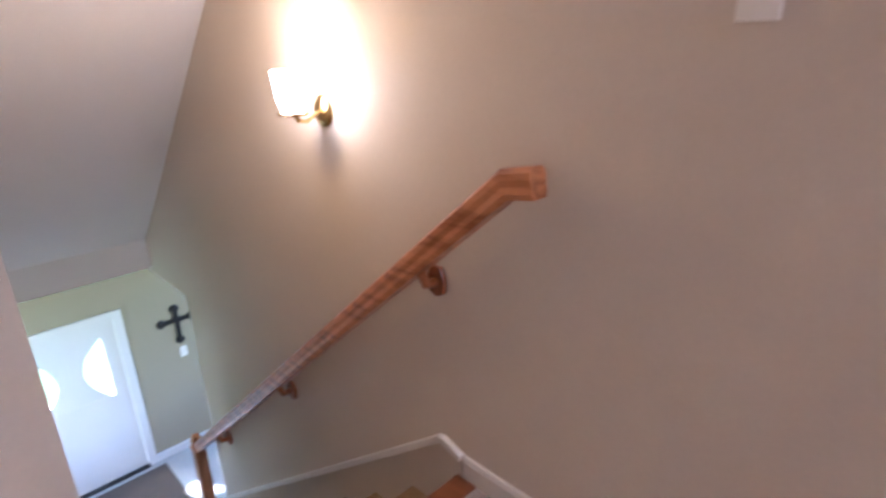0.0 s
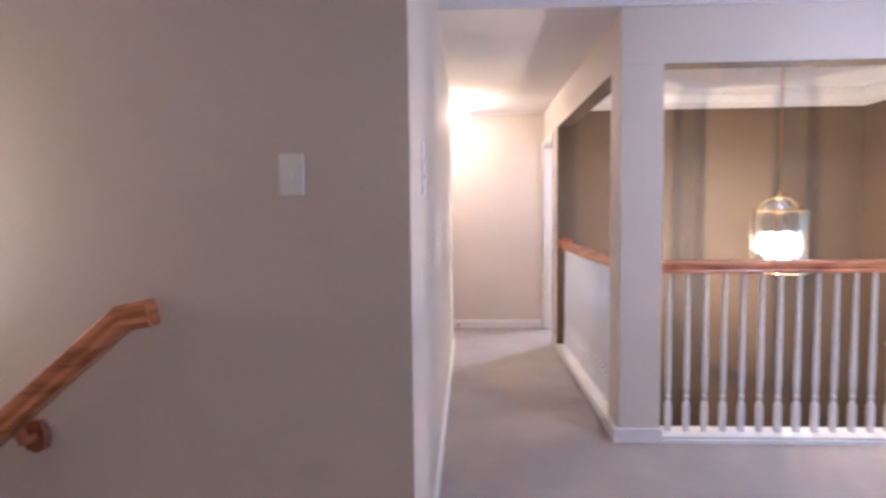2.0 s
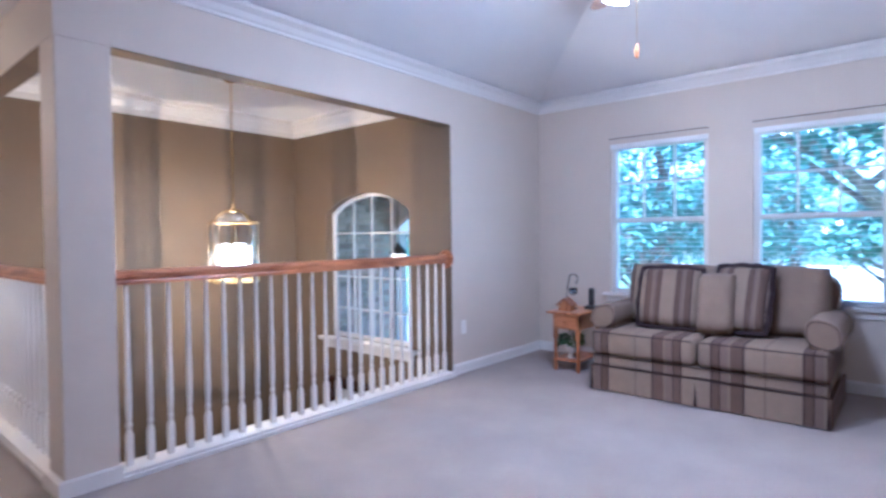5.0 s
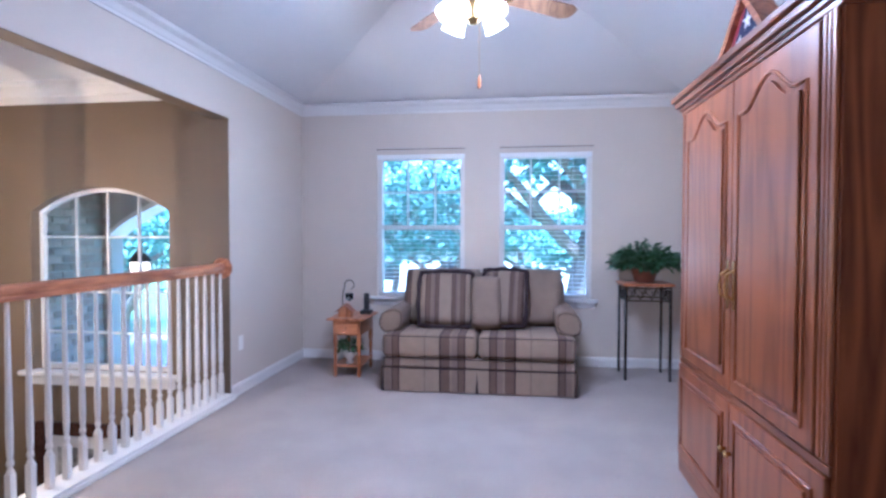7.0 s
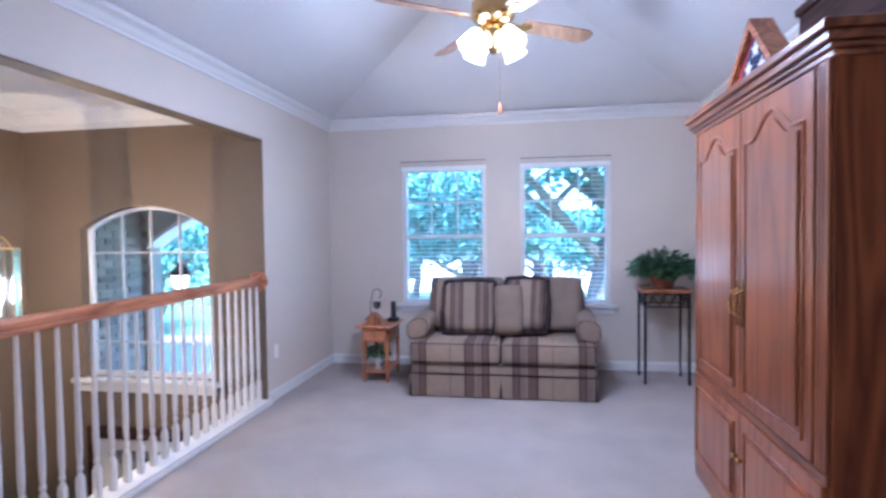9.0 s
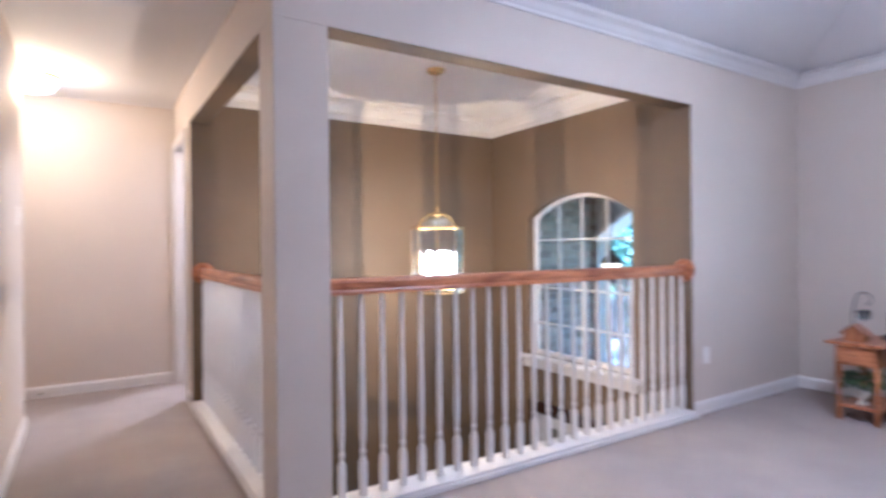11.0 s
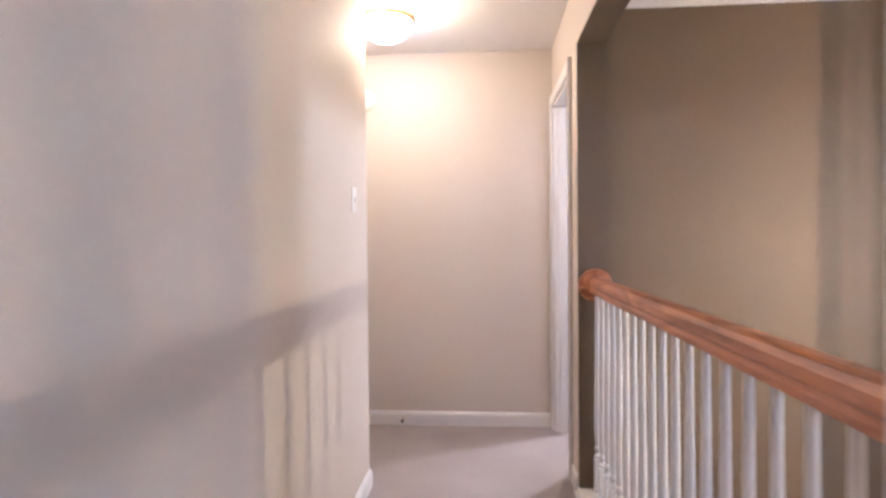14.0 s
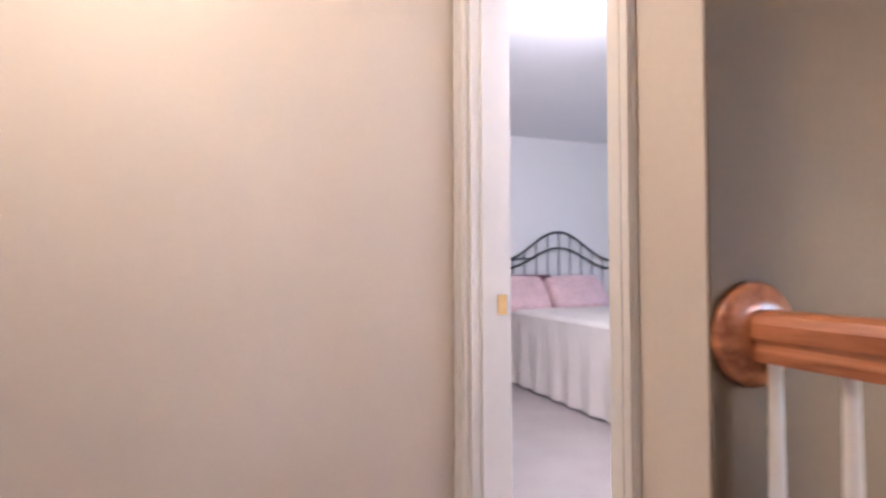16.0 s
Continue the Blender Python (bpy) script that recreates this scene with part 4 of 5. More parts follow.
# ---- end table ----
et = base("end_table", (3.72, -0.69, 0), -90, "small oak end table with a drawer and lower shelf", "end table")
part("tabletop", box(-0.17, -0.20, 0.505, 0.17, 0.30, 0.525, 0.006), OAK_Y, et)
part("drawer_case", box(-0.125, -0.15, 0.37, 0.125, 0.27, 0.505, 0.003), OAK_Z, et)
dr = part("drawer", box(-0.105, -0.162, 0.385, 0.105, -0.15, 0.49, 0.004), OAK_X, et)
part("knob", lathe([(0.006, 0), (0.006, 0.01), (0.013, 0.018), (0.008, 0.026)], 14, None, along((0, -0.162, 0.437), (0, -1, 0.437))), OAK_Z, dr)
for x in (-0.108, 0.108):
    for y in (-0.135, 0.255):
        bm = box(x - 0.017, y - 0.017, 0.28, x + 0.017, y + 0.017, 0.505, 0.002)
        lathe([(0.012, 0), (0.016, 0.02), (0.017, 0.10), (0.013, 0.13), (0.017, 0.15), (0.013, 0.17), (0.018, 0.22), (0.014, 0.27), (0.016, 0.285)], 12, bm, Matrix.Translation((x, y, 0)))
        part("leg", bm, OAK_Z, et)
part("shelf", box(-0.125, -0.15, 0.09, 0.125, 0.27, 0.107, 0.003), OAK_Y, et)


def foliage(n, rx, rz, size, seed, bm=None, c=(0, 0, 0), droop=0.3):
    rng = random.Random(seed)
    bm = bm or bmesh.new()
    for _ in range(n):
        t, u = rng.uniform(0, 2 * math.pi), rng.random() ** 0.5
        h = rng.uniform(-0.3, 1) * (1 - 0.5 * u)
        p = Vector(c) + Vector((rx * u * math.cos(t), rx * u * math.sin(t), rz * h - droop * rz * u))
        m = Matrix.Translation(p) @ Euler((rng.uniform(-0.9, 0.9), rng.uniform(-0.9, 0.9), t)).to_matrix().to_4x4()
        s = size * rng.uniform(0.6, 1.25)
        v = [bm.verts.new(m @ Vector(q)) for q in ((0, 0, 0), (0.4 * s, 0.32 * s, 0.08 * s), (s, 0, -0.12 * s), (0.4 * s, -0.32 * s, 0.08 * s))]
        bm.faces.new((v[0], v[1], v[2])), bm.faces.new((v[0], v[2], v[3]))
    return bm


tp = base("potted_plant", (3.66, -0.69, 0.107), 0, "small trailing plant in a pale urn on the table shelf", "plant")
part("pot", lathe([(0.03, 0), (0.035, 0.01), (0.018, 0.03), (0.045, 0.06), (0.05, 0.10), (0.042, 0.105)], 18), PAPER, tp, smooth=True)
part("leaves", foliage(170, 0.10, 0.09, 0.045, 3, None, (0, 0, 0.16)), LEAF, tp)
bh = base("birdhouse", (3.64, -0.66, 0.525), -90, "small wooden birdhouse ornament with a pitched roof", "ornament")
part("house", prism([(-0.055, 0), (0.055, 0), (0.055, 0.06), (0, 0.105), (-0.055, 0.06)], Matrix.Translation((0, 0.045, 0)) @ Matrix(((1, 0, 0, 0), (0, 0, -1, 0), (0, 1, 0, 0), (0, 0, 0, 1))), 0.09), OAK_Z, bh)
for s in (-1, 1):
    part("roof", prism([(0, 0.105), (s * 0.072, 0.045), (s * 0.076, 0.053), (0, 0.117)], Matrix.Translation((0, 0.06, 0)) @ Matrix(((1, 0, 0, 0), (0, 0, -1, 0), (0, 1, 0, 0), (0, 0, 0, 1))), 0.12), CHERRY, bh)
ch = base("candle_holder", (3.80, -0.63, 0.525), -90, "scrolled black iron candle holder with a glass cup", "candle holder")
pts = [(0.0, 0, 0.012)] + [(-0.03 - 0.02 * math.sin(math.pi * k / 8), 0, 0.02 + 0.03 * k) for k in range(9)]
pts += [(0.015 + 0.045 * math.cos(math.pi - 0.3 - t), 0, 0.27 + 0.045 * math.sin(math.pi - 0.3 - t)) for t in [0.5 * k for k in range(9)]]
part("scroll", tube(pts, 0.005, 6), IRON, ch)
part("foot", lathe([(0.05, 0), (0.05, 0.006), (0.01, 0.016)], 20), IRON, ch)
part("cup", lathe([(0.015, 0.12), (0.035, 0.14), (0.04, 0.19), (0.037, 0.19), (0.03, 0.145)], 18, None, Matrix.Translation((0.015, 0, 0))), BEVEL, ch, smooth=True)
part("cup_ring", tube([(0.015 + 0.036 * math.cos(t), 0.036 * math.sin(t), 0.14) for t in [2 * math.pi * k / 16 for k in range(17)]], 0.004, 5), IRON, ch)
ph = base("cordless_phone", (3.86, -0.79, 0.525), -90, "black cordless phone standing in its cradle", "telephone")
part("cradle", box(-0.05, -0.05, 0, 0.05, 0.05, 0.035, 0.01), BLACK, ph)
part("handset", box(-0.024, -0.012, 0.03, 0.024, 0.02, 0.19, 0.008), BLACK, ph)

# ---- plant stand ----
ps = base("plant_stand", (3.97, -3.29, 0), 0, "tall black iron plant stand with a wooden top", "plant stand")
part("top", box(-0.19, -0.215, 0.815, 0.19, 0.215, 0.84, 0.006), OAK_Y, ps)
legs = [(-0.16, -0.185), (-0.16, 0.185), (0.16, -0.185), (0.16, 0.185)]
for x, y in legs:
    part("leg", box(x - 0.01, y - 0.01, 0, x + 0.01, y + 0.01, 0.815, 0.002), IRON, ps)
for (x0, y0), (x1, y1) in ((legs[0], legs[1]), (legs[2], legs[3]), (legs[0], legs[2]), (legs[1], legs[3])):
    for z in (0.69, 0.80):
        part("rail", tube([(x0, y0, z), (x1, y1, z)], 0.006, 6), IRON, ps)
    for k in range(4):
        u, v = (k + 0.1) / 4, (k + 0.9) / 4
        p, q = Vector((x0, y0, 0)).lerp(Vector((x1, y1, 0)), u), Vector((x0, y0, 0)).lerp(Vector((x1, y1, 0)), v)
        pts = [p.lerp(q, t) + Vector((0, 0, 0.745 + 0.045 * math.sin(6.28 * t))) for t in [j / 8 for j in range(9)]]
        part("scroll", tube(pts, 0.004, 5), IRON, ps)
pp = base("potted_plant", (3.97, -3.29, 0.84), 0, "bushy green ivy in a reddish basket pot on the stand", "plant")
part("pot", lathe([(0.075, 0), (0.085, 0.01), (0.115, 0.11), (0.12, 0.125), (0.105, 0.125)], 24), TERRA, pp, smooth=True)
part("leaves", foliage(620, 0.27, 0.16, 0.075, 5, None, (0, 0, 0.22), 0.5), LEAF, pp)


# ---- armoire ----
def panel_door(name, x0, x1, z0, z1, parent, arch=0.0):
    """A frame-and-panel door facing +y, its back at y = 0."""
    d = part(name, box(x0, 0, z0, x1, 0.02, z1, 0.004), CHERRY, parent)
    w = 0.06
    ax0, ax1, az0, az1 = x0 + w, x1 - w, z0 + w, z1 - w
    if arch:
        top = []
        for k in range(25):
            u = k / 24
            s = 0.5 - 0.5 * math.cos(2 * math.pi * min(max((u - 0.12) / 0.76, 0), 1))
            top.append((ax1 + (ax0 - ax1) * u, az1 - arch + arch * s))
    else:
        top = [(ax1, az1), (ax0, az1)]
    o = [(ax0, az0), (ax1, az0)] + top
    M = Matrix(((1, 0, 0, 0), (0, 0, 1, 0.02), (0, 1, 0, 0), (0, 0, 0, 1)))
    part("panel_moulding", tube([(x, 0.02, z) for x, z in o + o[:1]], 0.009, 6), CHERRY, d)
    cx, cz = (ax0 + ax1) / 2, (az0 + az1) / 2
    q = [(cx + (x - cx) * 0.88, cz + (z - cz) * (0.95 if arch else 0.88)) for x, z in o]
    part("raised_panel", prism(q, M, 0.010, None, 0.004), CHERRY, d)
    return d


AX0, AX1, AYF, AYB, AZ = 0.52, 1.97, -3.05, -3.70, 1.99
ar = base("armoire", (AX0, AYF, 0), 0, "large reddish oak armoire with four panelled doors and brass pulls", "cabinet")
aw_, ad = AX1 - AX0, AYB - AYF
part("body", box(0, ad, 0.06, aw_, 0, AZ - 0.07, 0.004), CHERRY_SIDE, ar)
part("plinth", box(0.0, ad, 0, aw_, 0.012, 0.09, 0.006), CHERRY_X, ar)
CP = [(0, 0), (0.012, 0), (0.018, 0.02), (0.03, 0.03), (0.038, 0.055), (0.06, 0.07), (0.06, 0.095), (0, 0.095)]
bm = bmesh.new()
for o, z0, z1 in ((0.012, 0.10, 0.078), (0.024, 0.078, 0.06), (0.040, 0.06, 0.03), (0.058, 0.03, 0.0)):
    box(-o, ad, AZ - z0, aw_ + o, o, AZ - z1, 0.005, bm)
part("cornice", bm, CHERRY_X, ar)
part("mid_rail", box(0.01, 0, 0.585, aw_ - 0.01, 0.012, 0.615, 0.003), CHERRY_X, ar)
for x in (0.012, aw_ - 0.082):
    for u, v in ((0, 0.02), (0.026, 0.044), (0.05, 0.07)):
        part("fluted_strip", box(x + u, 0, 0.62, x + v, 0.014, AZ - 0.1, 0.004), CHERRY, ar)
hx = aw_ / 2
for x0, x1, s in ((0.088, hx - 0.002, -1), (hx + 0.002, aw_ - 0.088, 1)):
    d = panel_door("door", x0, x1, 0.625, AZ - 0.11, ar, 0.09)
    xx = hx + s * 0.03
    part("handle", tube([(xx, 0.02, 1.0), (xx, 0.05, 1.02), (xx, 0.055, 1.06), (xx, 0.05, 1.10), (xx, 0.02, 1.12)], 0.006, 8), BRASS, d, "brass pull")
    part("handle_plate", box(xx - 0.012, 0.02, 0.96, xx + 0.012, 0.023, 1.16, 0.001), BRASS, d)
for x0, x1, s in ((0.02, hx - 0.002, -1), (hx + 0.002, aw_ - 0.02, 1)):
    d = panel_door("door", x0, x1, 0.10, 0.58, ar)
    xx = hx + s * 0.03
    part("knob", lathe([(0.008, 0), (0.008, 0.012), (0.017, 0.022), (0.01, 0.03)], 14, None, along((xx, 0.02, 0.38), (xx, 1, 0.38))), BRASS, d, "brass knob", True)

# flag case and box on the armoire
fc = base("flag_case", (1.60, -3.20, AZ), 6, "triangular wooden case with a folded flag on the armoire", "display case")
tri = [(0.34, 0.0), (-0.34, 0.0), (0.0, 0.40)]
tin = [(0.275, 0.028), (-0.275, 0.028), (0.0, 0.352)]
M = Matrix(((1, 0, 0, 0), (0, 0, 1, -0.09), (0, 1, 0, 0), (0, 0, 0, 1)))
bm = bmesh.new()
va = [[bm.verts.new((x, y, z)) for x, z in tri] for y in (-0.09, 0.02)]
vb = [[bm.verts.new((x, y, z)) for x, z in tin] for y in (-0.09, 0.02)]
for k in range(3):
    j = (k + 1) % 3
    bm.faces.new((va[1][k], va[1][j], vb[1][j], vb[1][k])), bm.faces.new((va[0][k], va[0][j], vb[0][j], vb[0][k]))
    bm.faces.new((va[0][k], va[0][j], va[1][j], va[1][k])), bm.faces.new((vb[0][k], vb[0][j], vb[1][j], vb[1][k]))
part("case", bm, OAK_X, fc)
part("folded_cloth", prism(tin, M, 0.08), NAVY, fc, "navy cloth folded in a triangle")
part("red_edge", prism([(0.265, 0.032), (0.22, 0.032), (0.02, 0.30), (0.0, 0.345)], Matrix.Translation((0, 0.002, 0)) @ M, 0.08), RED, fc, "red cloth fold")
for x, z in ((-0.14, 0.075), (0.0, 0.075), (0.12, 0.075), (0.055, 0.17), (-0.07, 0.16), (-0.01, 0.25)):
    o = []
    for k in range(10):
        r = 0.042 if k % 2 == 0 else 0.017
        o.append((x + r * math.sin(math.pi * k / 5), z + r * math.cos(math.pi * k / 5)))
    part("star", prism(o, Matrix.Translation((0, 0.0815, 0)) @ M, 0.002), STAR, fc, "white star")
dk = base("wooden_chest", (0.86, -3.42, AZ), 0, "dark brown wooden chest on top of the armoire", "chest")
part("body", box(-0.36, -0.26, 0, 0.40, 0.16, 0.27, 0.006), DARKWOOD, dk)
part("lid", box(-0.375, -0.27, 0.272, 0.415, 0.175, 0.31, 0.01), DARKWOOD, dk)

# ---- bedroom ----
bd = base("bed", (2.60, 5.67, 0), 0, "bed with a cream bedspread and arched black iron headboard", "bed")
part("mattress", box(-0.83, -1.02, 0.30, 0.83, 0.98, 0.68, 0.06, None, 4), LINEN, bd, smooth=False)
for x0, y0, x1, y1 in ((-0.85, 0.98, -0.85, -1.04), (-0.85, -1.04, 0.85, -1.04), (0.85, -1.04, 0.85, 0.98)):
    bm = bmesh.new()
    n = 30
    prev = None
    for k in range(n + 1):
        u = k / n
        x, y = x0 + (x1 - x0) * u, y0 + (y1 - y0) * u
        w = 0.012 * math.sin(k * 1.7)
        dx, dy = (w, 0) if x0 == x1 else (0, w)
        col = [bm.verts.new((x + dx * f, y + dy * f, z)) for z, f in ((0.655, 0), (0.35, 0.5), (0.02, 1.6))]
        if prev:
            for i in (0, 1):
                bm.faces.new((prev[i], col[i], col[i + 1], prev[i + 1]))
        prev = col
    ob = part("bed_skirt", bm, LINEN, bd)
    ob.modifiers.new("thick", 'SOLIDIFY').thickness = 0.01
hb = []
for amp, z0 in ((0.30, 1.14), (0.22, 1.05)):
    hb.append([(0.83 * u, 1.03, z0 + amp * (0.5 + 0.5 * math.cos(math.pi * min(1, abs(u) * 1.25)))) for u in [k / 12 - 1 for k in range(25)]])
for pts in hb:
    part("headboard_bar", tube(pts, 0.011, 8), IRON, bd)
for x in (-0.83, 0.83):
    part("headboard_post", tube([(x, 1.03, 0), (x, 1.03, 1.15)], 0.013, 8), IRON, bd)
part("headboard_rail", tube([(-0.83, 1.03, 1.14), (-0.3, 1.03, 1.16)], 0.008, 8), IRON, bd)
for k in range(1, 12):
    x = -0.83 + 1.66 * k / 12
    part("spindle", tube([(x, 1.03, 0.6), (x, 1.03, hb[0][k * 2][2])], 0.006, 6), IRON, bd)
for x, z, fabric, lab in ((-0.55, 0.80, PINK, "pink satin pillow"), (0.13, 0.80, PINK, "pink satin pillow")):
    p = new("pillow")
    p.matrix_basis = Matrix.Translation((2.45 + x, 6.34, z)) @ pose(0, 0, 0, 52, 0, 3)
    tagged(p, lab + " propped on the bed", "pillow", "pillows on the bed")
    part("case", cushion(0.70, 0.42, 0.19, 0.5, 12), fabric, p, smooth=True)
mp_ = new("pillow")
mp_.matrix_basis = Matrix.Translation((2.10, 6.52, 0.80)) @ pose(0, 0, 0, 74, 0, 0)
tagged(mp_, "maroon pillow behind the pink ones", "pillow", "pillows on the bed")
part("case", cushion(0.66, 0.40, 0.14, 0.5, 12), MAROON, mp_, smooth=True)
chair = base("side_chair", (1.36, 6.35, 0), -90, "brown wooden chair with a maroon cloth beside the bed", "chair")
part("seat", box(-0.21, -0.2, 0.43, 0.21, 0.2, 0.46, 0.01), CHERRY_X, chair)
for x in (-0.19, 0.19):
    part("leg", box(x - 0.018, -0.19, 0, x + 0.018, -0.155, 0.43, 0.003), CHERRY, chair)
    part("back_leg", tube([(x, 0.18, 0), (x, 0.17, 0.45), (x, 0.23, 1.05)], 0.019, 8), CHERRY, chair)
for z in (0.65, 0.82, 0.98):
    part("back_slat", box(-0.19, 0.19 + (z - 0.6) * 0.07, z - 0.03, 0.19, 0.205 + (z - 0.6) * 0.07, z + 0.03, 0.003), CHERRY_X, chair)
cl = base("folded_blanket", (1.40, 6.35, 0.46), 0, "maroon cloth piled on the chair", "blanket")
part("cloth", cushion(0.36, 0.36, 0.40, 0.6, 10, None, Matrix.Translation((0, 0, 0.19))), MAROON, cl, smooth=True)
bt = base("side_table", (0.92, 6.42, 0), 0, "small dark side table against the bedroom wall", "side table")
part("top", box(-0.2, -0.2, 0.58, 0.2, 0.2, 0.61, 0.005), DARKWOOD, bt)
for x in (-0.18, 0.18):
    for y in (-0.18, 0.18):
        part("leg", box(x - 0.015, y - 0.015, 0, x + 0.015, y + 0.015, 0.58, 0.002), DARKWOOD, bt)
part("shelf", box(-0.18, -0.18, 0.12, 0.18, 0.18, 0.14, 0.003), DARKWOOD, bt)

# unseen fitting added round the bedroom's fill light
bl_ = base("bedroom_fill_fitting", (0.9, 3.5, H), 0, "unseen round ceiling light added to brighten the bedroom", "ceiling lamp")
part("pan", lathe([(0.15, -0.025), (0.16, -0.012), (0.16, 0)], 24), BRASS, bl_)
part("diffuser", lathe([(0.01, -0.125), (0.06, -0.12), (0.11, -0.095), (0.14, -0.06), (0.145, -0.026)], 24), SHADE, bl_, "", True)

# ---- outside ----
G = -2.95
setting("ground", boxes((-400, -400, G - 0.2, 400, 400, G)), GRASS, "lawn and grounds round the house", "ground")
setting("road", boxes((14, -200, G, 20, 200, G + 0.02), (3.2, 0.6, G, 14, 5.2, G + 0.025)), CONCRETE, "pale concrete drive and street", "road")
# brick porch with an arch
PY0, PY1, PZS, PZT = -0.15, 2.25, 1.28, 1.72
cv = arc(PY0, PY1, PZS, PZT)
bm = boxes((4.42, PY1, G, 4.62, 4.2, 2.9))
prism([(PY0 - 0.001, 2.9)] + cv + [(PY1, 2.9)], at_x(4.42), 0.2, bm)
box(2.985, 2.34, G, 4.419, 2.37, 2.9, 0, bm)
pw = setting("porch_wall", bm, MORTAR, "brick porch wall with an arched opening", "wall")
setting("porch_ceiling", boxes((2.99, 0.14, 2.2, 4.41, 2.33, 2.3)), PORCHCEIL, "porch ceiling", "ceiling")
setting("porch_arch_trim", prism(cv + arc(PY0, PY1, PZS - 0.05, PZT - 0.05)[::-1], at_x(4.37), 0.3), TRIM, "pale arch lining of the porch", "trim")
pl = base("porch_lantern", (3.25, 1.04, 0.85), 0, "dark lit carriage lantern hanging in the porch", "lantern")
pl.scale = (0.68, 0.68, 0.68)
part("cap", lathe([(0.135, 0.25), (0.14, 0.262), (0.125, 0.28), (0.105, 0.315), (0.06, 0.36), (0.035, 0.375), (0.04, 0.39), (0.02, 0.41), (0.01, 0.44)], 16), IRON, pl)
for k in range(8):
    a = math.pi * k / 4
    part("rib", tube([(f * math.cos(a), f * math.sin(a), z) for f, z in ((0.072, 0.055), (0.104, 0.10), (0.118, 0.17), (0.122, 0.255))], 0.004, 5), IRON, pl)
part("glass", lathe([(0.065, 0.06), (0.098, 0.10), (0.112, 0.17), (0.116, 0.255)], 16), LANTERNGLOW, pl, "lit lantern glass")
part("foot", lathe([(0.02, 0.0), (0.05, 0.03), (0.075, 0.06)], 8), IRON, pl)
part("rod", tube([(0, 0, 0.42), (0, 0, 1.98)], 0.008, 6), IRON, pl)


def tree(place, height, spread, seed, leaves, label):
    rng = random.Random(seed)
    t = base("tree", place, rng.uniform(0, 360), label, "tree")
    bm = bmesh.new()
    def limb(p, d, length, r, depth):
        pts = [p]
        for k in range(5):
            d = (d + Vector((rng.uniform(-.2, .2), rng.uniform(-.2, .2), rng.uniform(-.05, .15)))).normalized()
            pts.append(pts[-1] + d * length / 5)
        rings = []
        for i, q in enumerate(pts):
            rr = r * (1 - 0.5 * i / 5)
            e = d.to_track_quat('Z', 'Y')
            rings.append([bm.verts.new(q + e @ Vector((rr * math.cos(6.283 * k / 7), rr * math.sin(6.283 * k / 7), 0))) for k in range(7)])
        for a, b in zip(rings, rings[1:]):
            for k in range(7):
                bm.faces.new((a[k], a[(k + 1) % 7], b[(k + 1) % 7], b[k]))
        tips.append(pts[-1])
        if depth:
            for _ in range(4):
                q = pts[rng.choice((2, 3, 4, 5))]
                a = rng.uniform(0, 6.283)
                limb(q, Vector((math.cos(a) * spread, math.sin(a) * spread, 0.55)).normalized(), length * 0.62, r * 0.48, depth - 1)
    tips = []
    limb(Vector((0, 0, 0)), Vector((0, 0, 1)), height * 0.5, height * 0.032, 3)
    part("trunk", bm, BARK, t)
    verts, faces = [], []
    for _ in range(leaves):
        c = rng.choice(tips)
        p = c + Vector((rng.gauss(0, 1), rng.gauss(0, 1), rng.gauss(0, 0.7))) * height * 0.055
        e = Euler((rng.uniform(-1.2, 1.2), rng.uniform(-1.2, 1.2), rng.uniform(0, 6.28))).to_matrix()
        s = 0.105 * rng.uniform(0.6, 1.3)
        n0 = len(verts)
        verts += [p + e @ Vector(v) * s for v in ((-1, 0, 0), (0, 0.5, 0.1), (1, 0, -0.1), (0, -0.5, 0.1))]
        faces.append((n0, n0 + 1, n0 + 2, n0 + 3))
    me = bpy.data.meshes.new("crown")
    me.from_pydata(verts, [], faces)
    me.materials.append(TREELEAF)
    ob = new("crown", me)
    ob.parent = t
    return t


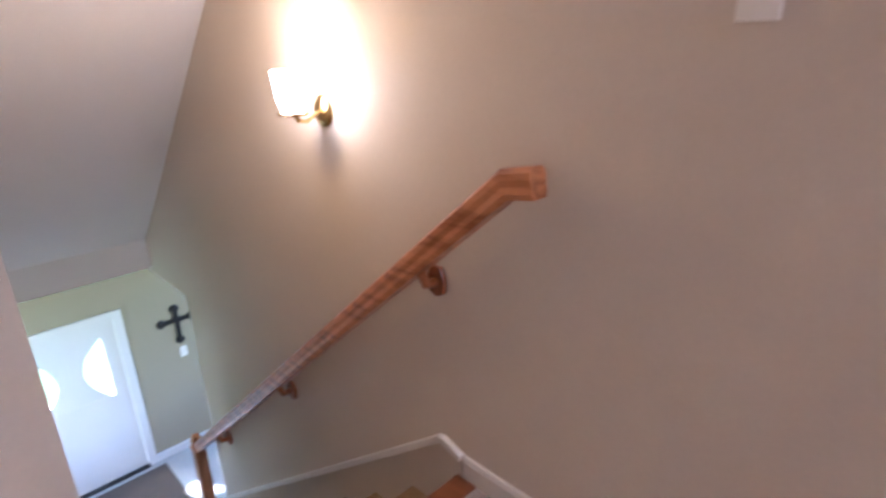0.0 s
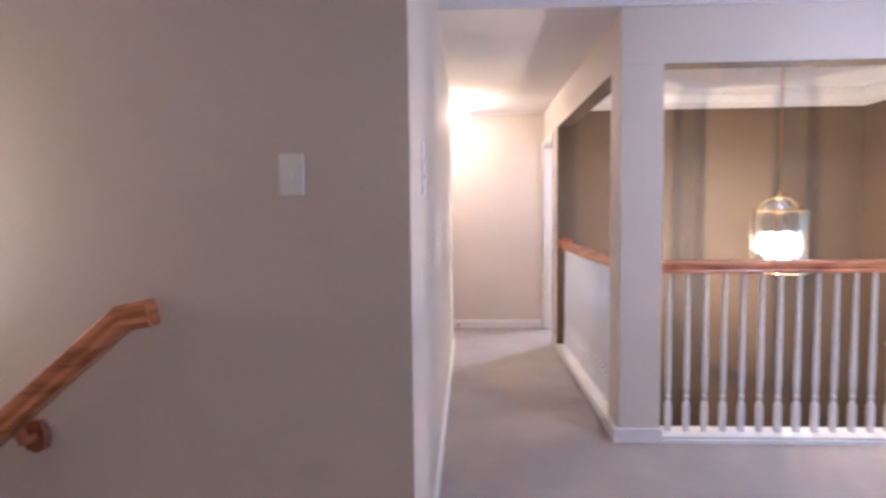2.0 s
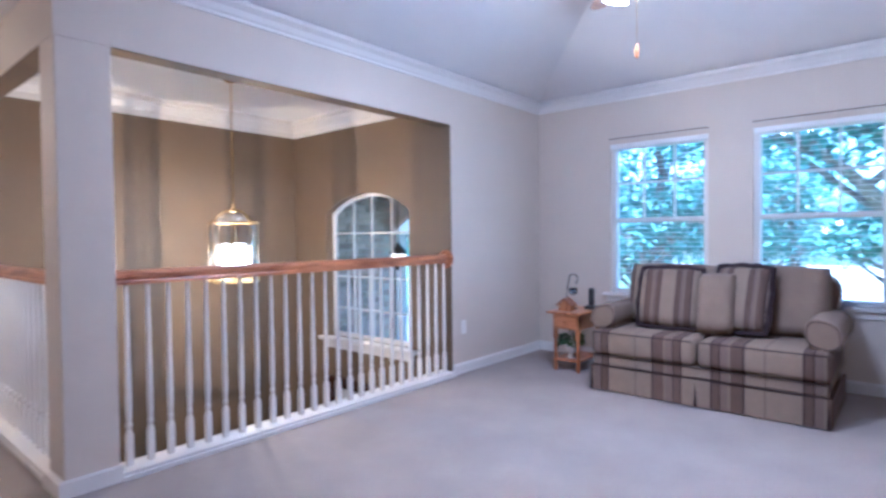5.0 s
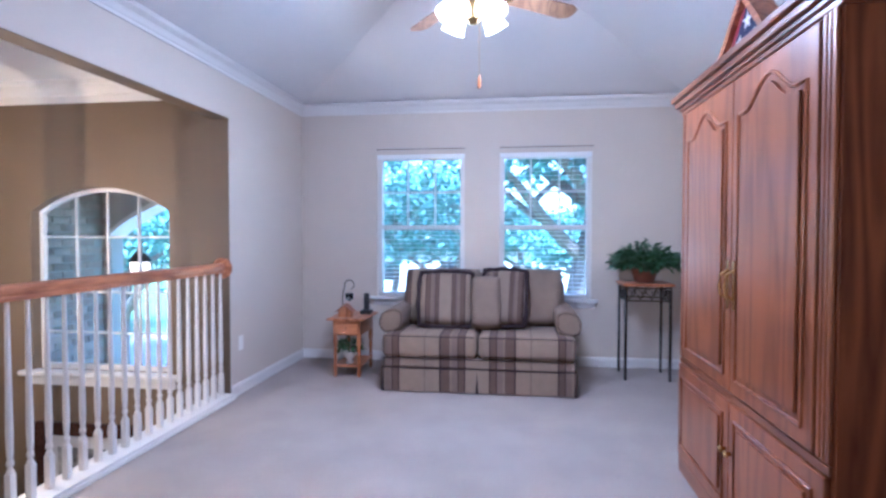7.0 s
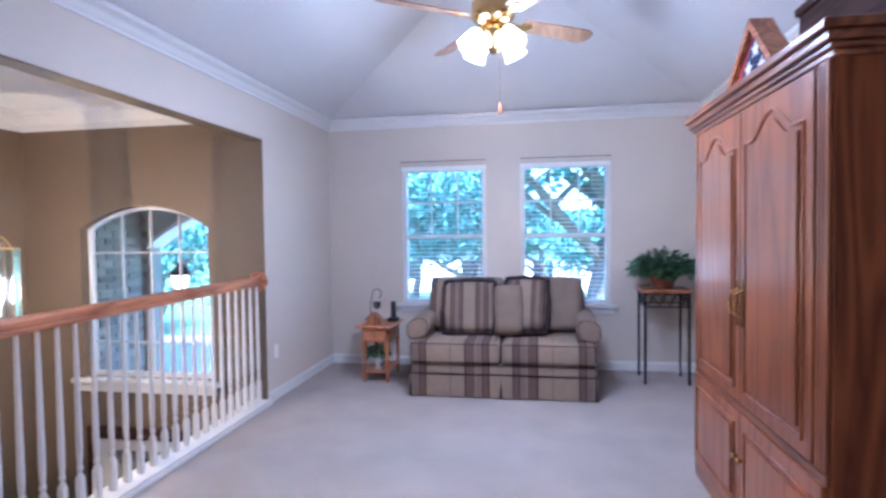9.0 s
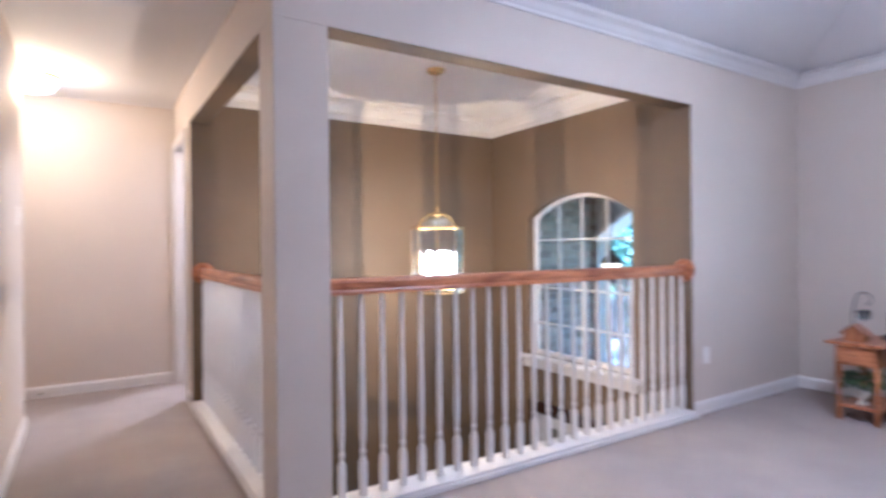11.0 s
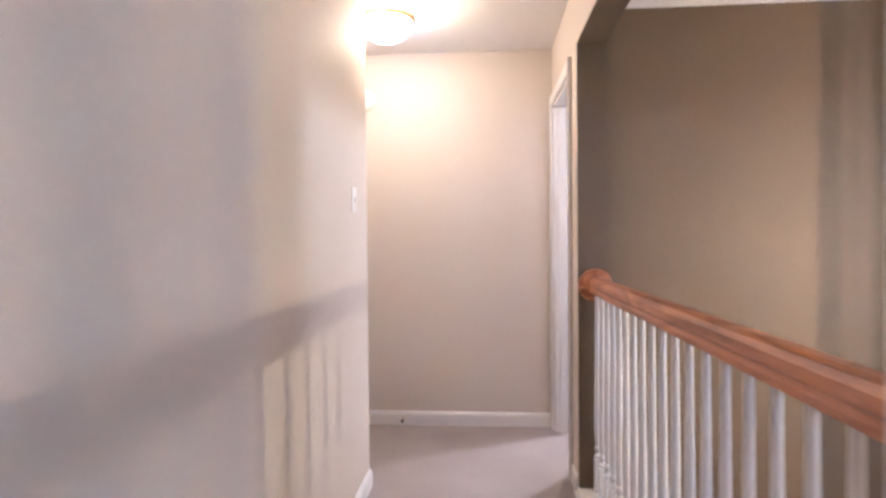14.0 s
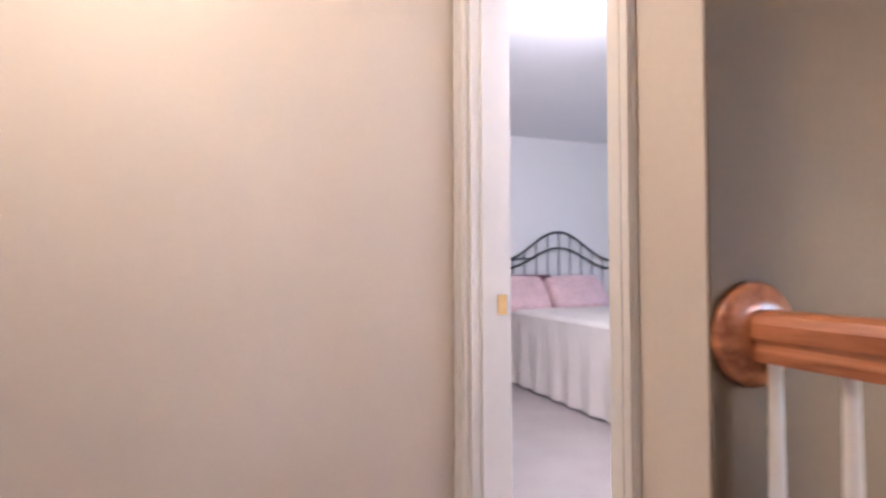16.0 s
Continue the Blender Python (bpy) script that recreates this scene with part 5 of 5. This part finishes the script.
tree((10.5, -2.8, G), 9.5, 0.9, 11, 11000, "large leafy shade tree in the front yard")
tree((14, 2.5, G), 9, 0.9, 12, 14000, "leafy tree beside the drive")
tree((22, -6, G), 9, 1.2, 13, 12000, "leafy tree across the street")
tree((24, 0.5, G), 10, 1.2, 14, 12000, "leafy tree across the street")
tree((22, 8, G), 9, 1.2, 15, 12000, "leafy tree across the street")
tree((30, -2.5, G), 8, 1.3, 16, 12000, "leafy tree across the street")
tree((30, 5, G), 8, 1.3, 17, 12000, "leafy tree across the street")
tree((12.5, 8.5, G), 9, 0.9, 18, 12000, "leafy tree beyond the porch")
tree((19, 14.5, G), 10, 1.1, 19, 12000, "leafy tree across the street")
hs = base("house", (38, 0, G), 0, "pale neighbouring house beyond the trees", "house")
part("wall", box(0, -11, 0, 8, 11, 3.0), PAPER, hs)
part("roof", prism([(-11.6, 3.0), (11.6, 3.0), (8, 5.6), (-8, 5.6)], at_x(-0.5), 9), IRON, hs)
for y in (-7, -2.5, 2.5, 7):
    part("window", box(-0.04, y - 0.7, 0.9, 0.02, y + 0.7, 2.2), BLACK, hs)

# ---- porch bricks ----
rng = random.Random(4)
first = None
for row in range(44):
    z = -0.9 + 0.078 * row
    for k in range(9):
        y = PY1 - 0.3 + 0.215 * k + (0.107 if row % 2 else 0)
        edge = PY1
        if y < edge or y + 0.2 > 4.1 or z + 0.066 > 2.2:
            continue
        if first is None:
            bm = box(0, 0, 0, 0.02, 0.2, 0.066, 0.004, None, 1)
            ob = part("brick", bm, BRICKM, pw)
            first = ob.data
        else:
            ob = new("brick", first)
            ob.parent = pw
        ob.location = (4.41 + rng.uniform(-0.002, 0.002), y, z)

# side wall of the porch: bricks along its inner face
side = None
for row in range(40):
    z = -0.9 + 0.078 * row
    for k in range(6):
        x = 3.0 + 0.215 * k + (0.107 if row % 2 else 0)
        if x + 0.2 > 4.42 or z + 0.066 > 2.2:
            continue
        if side is None:
            ob = part("brick", box(0, 0, 0, 0.2, 0.02, 0.066, 0.004, None, 1), BRICKM, pw)
            side = ob.data
        else:
            ob = new("brick", side)
            ob.parent = pw
        ob.location = (x, 2.325 + rng.uniform(-0.002, 0.002), z)
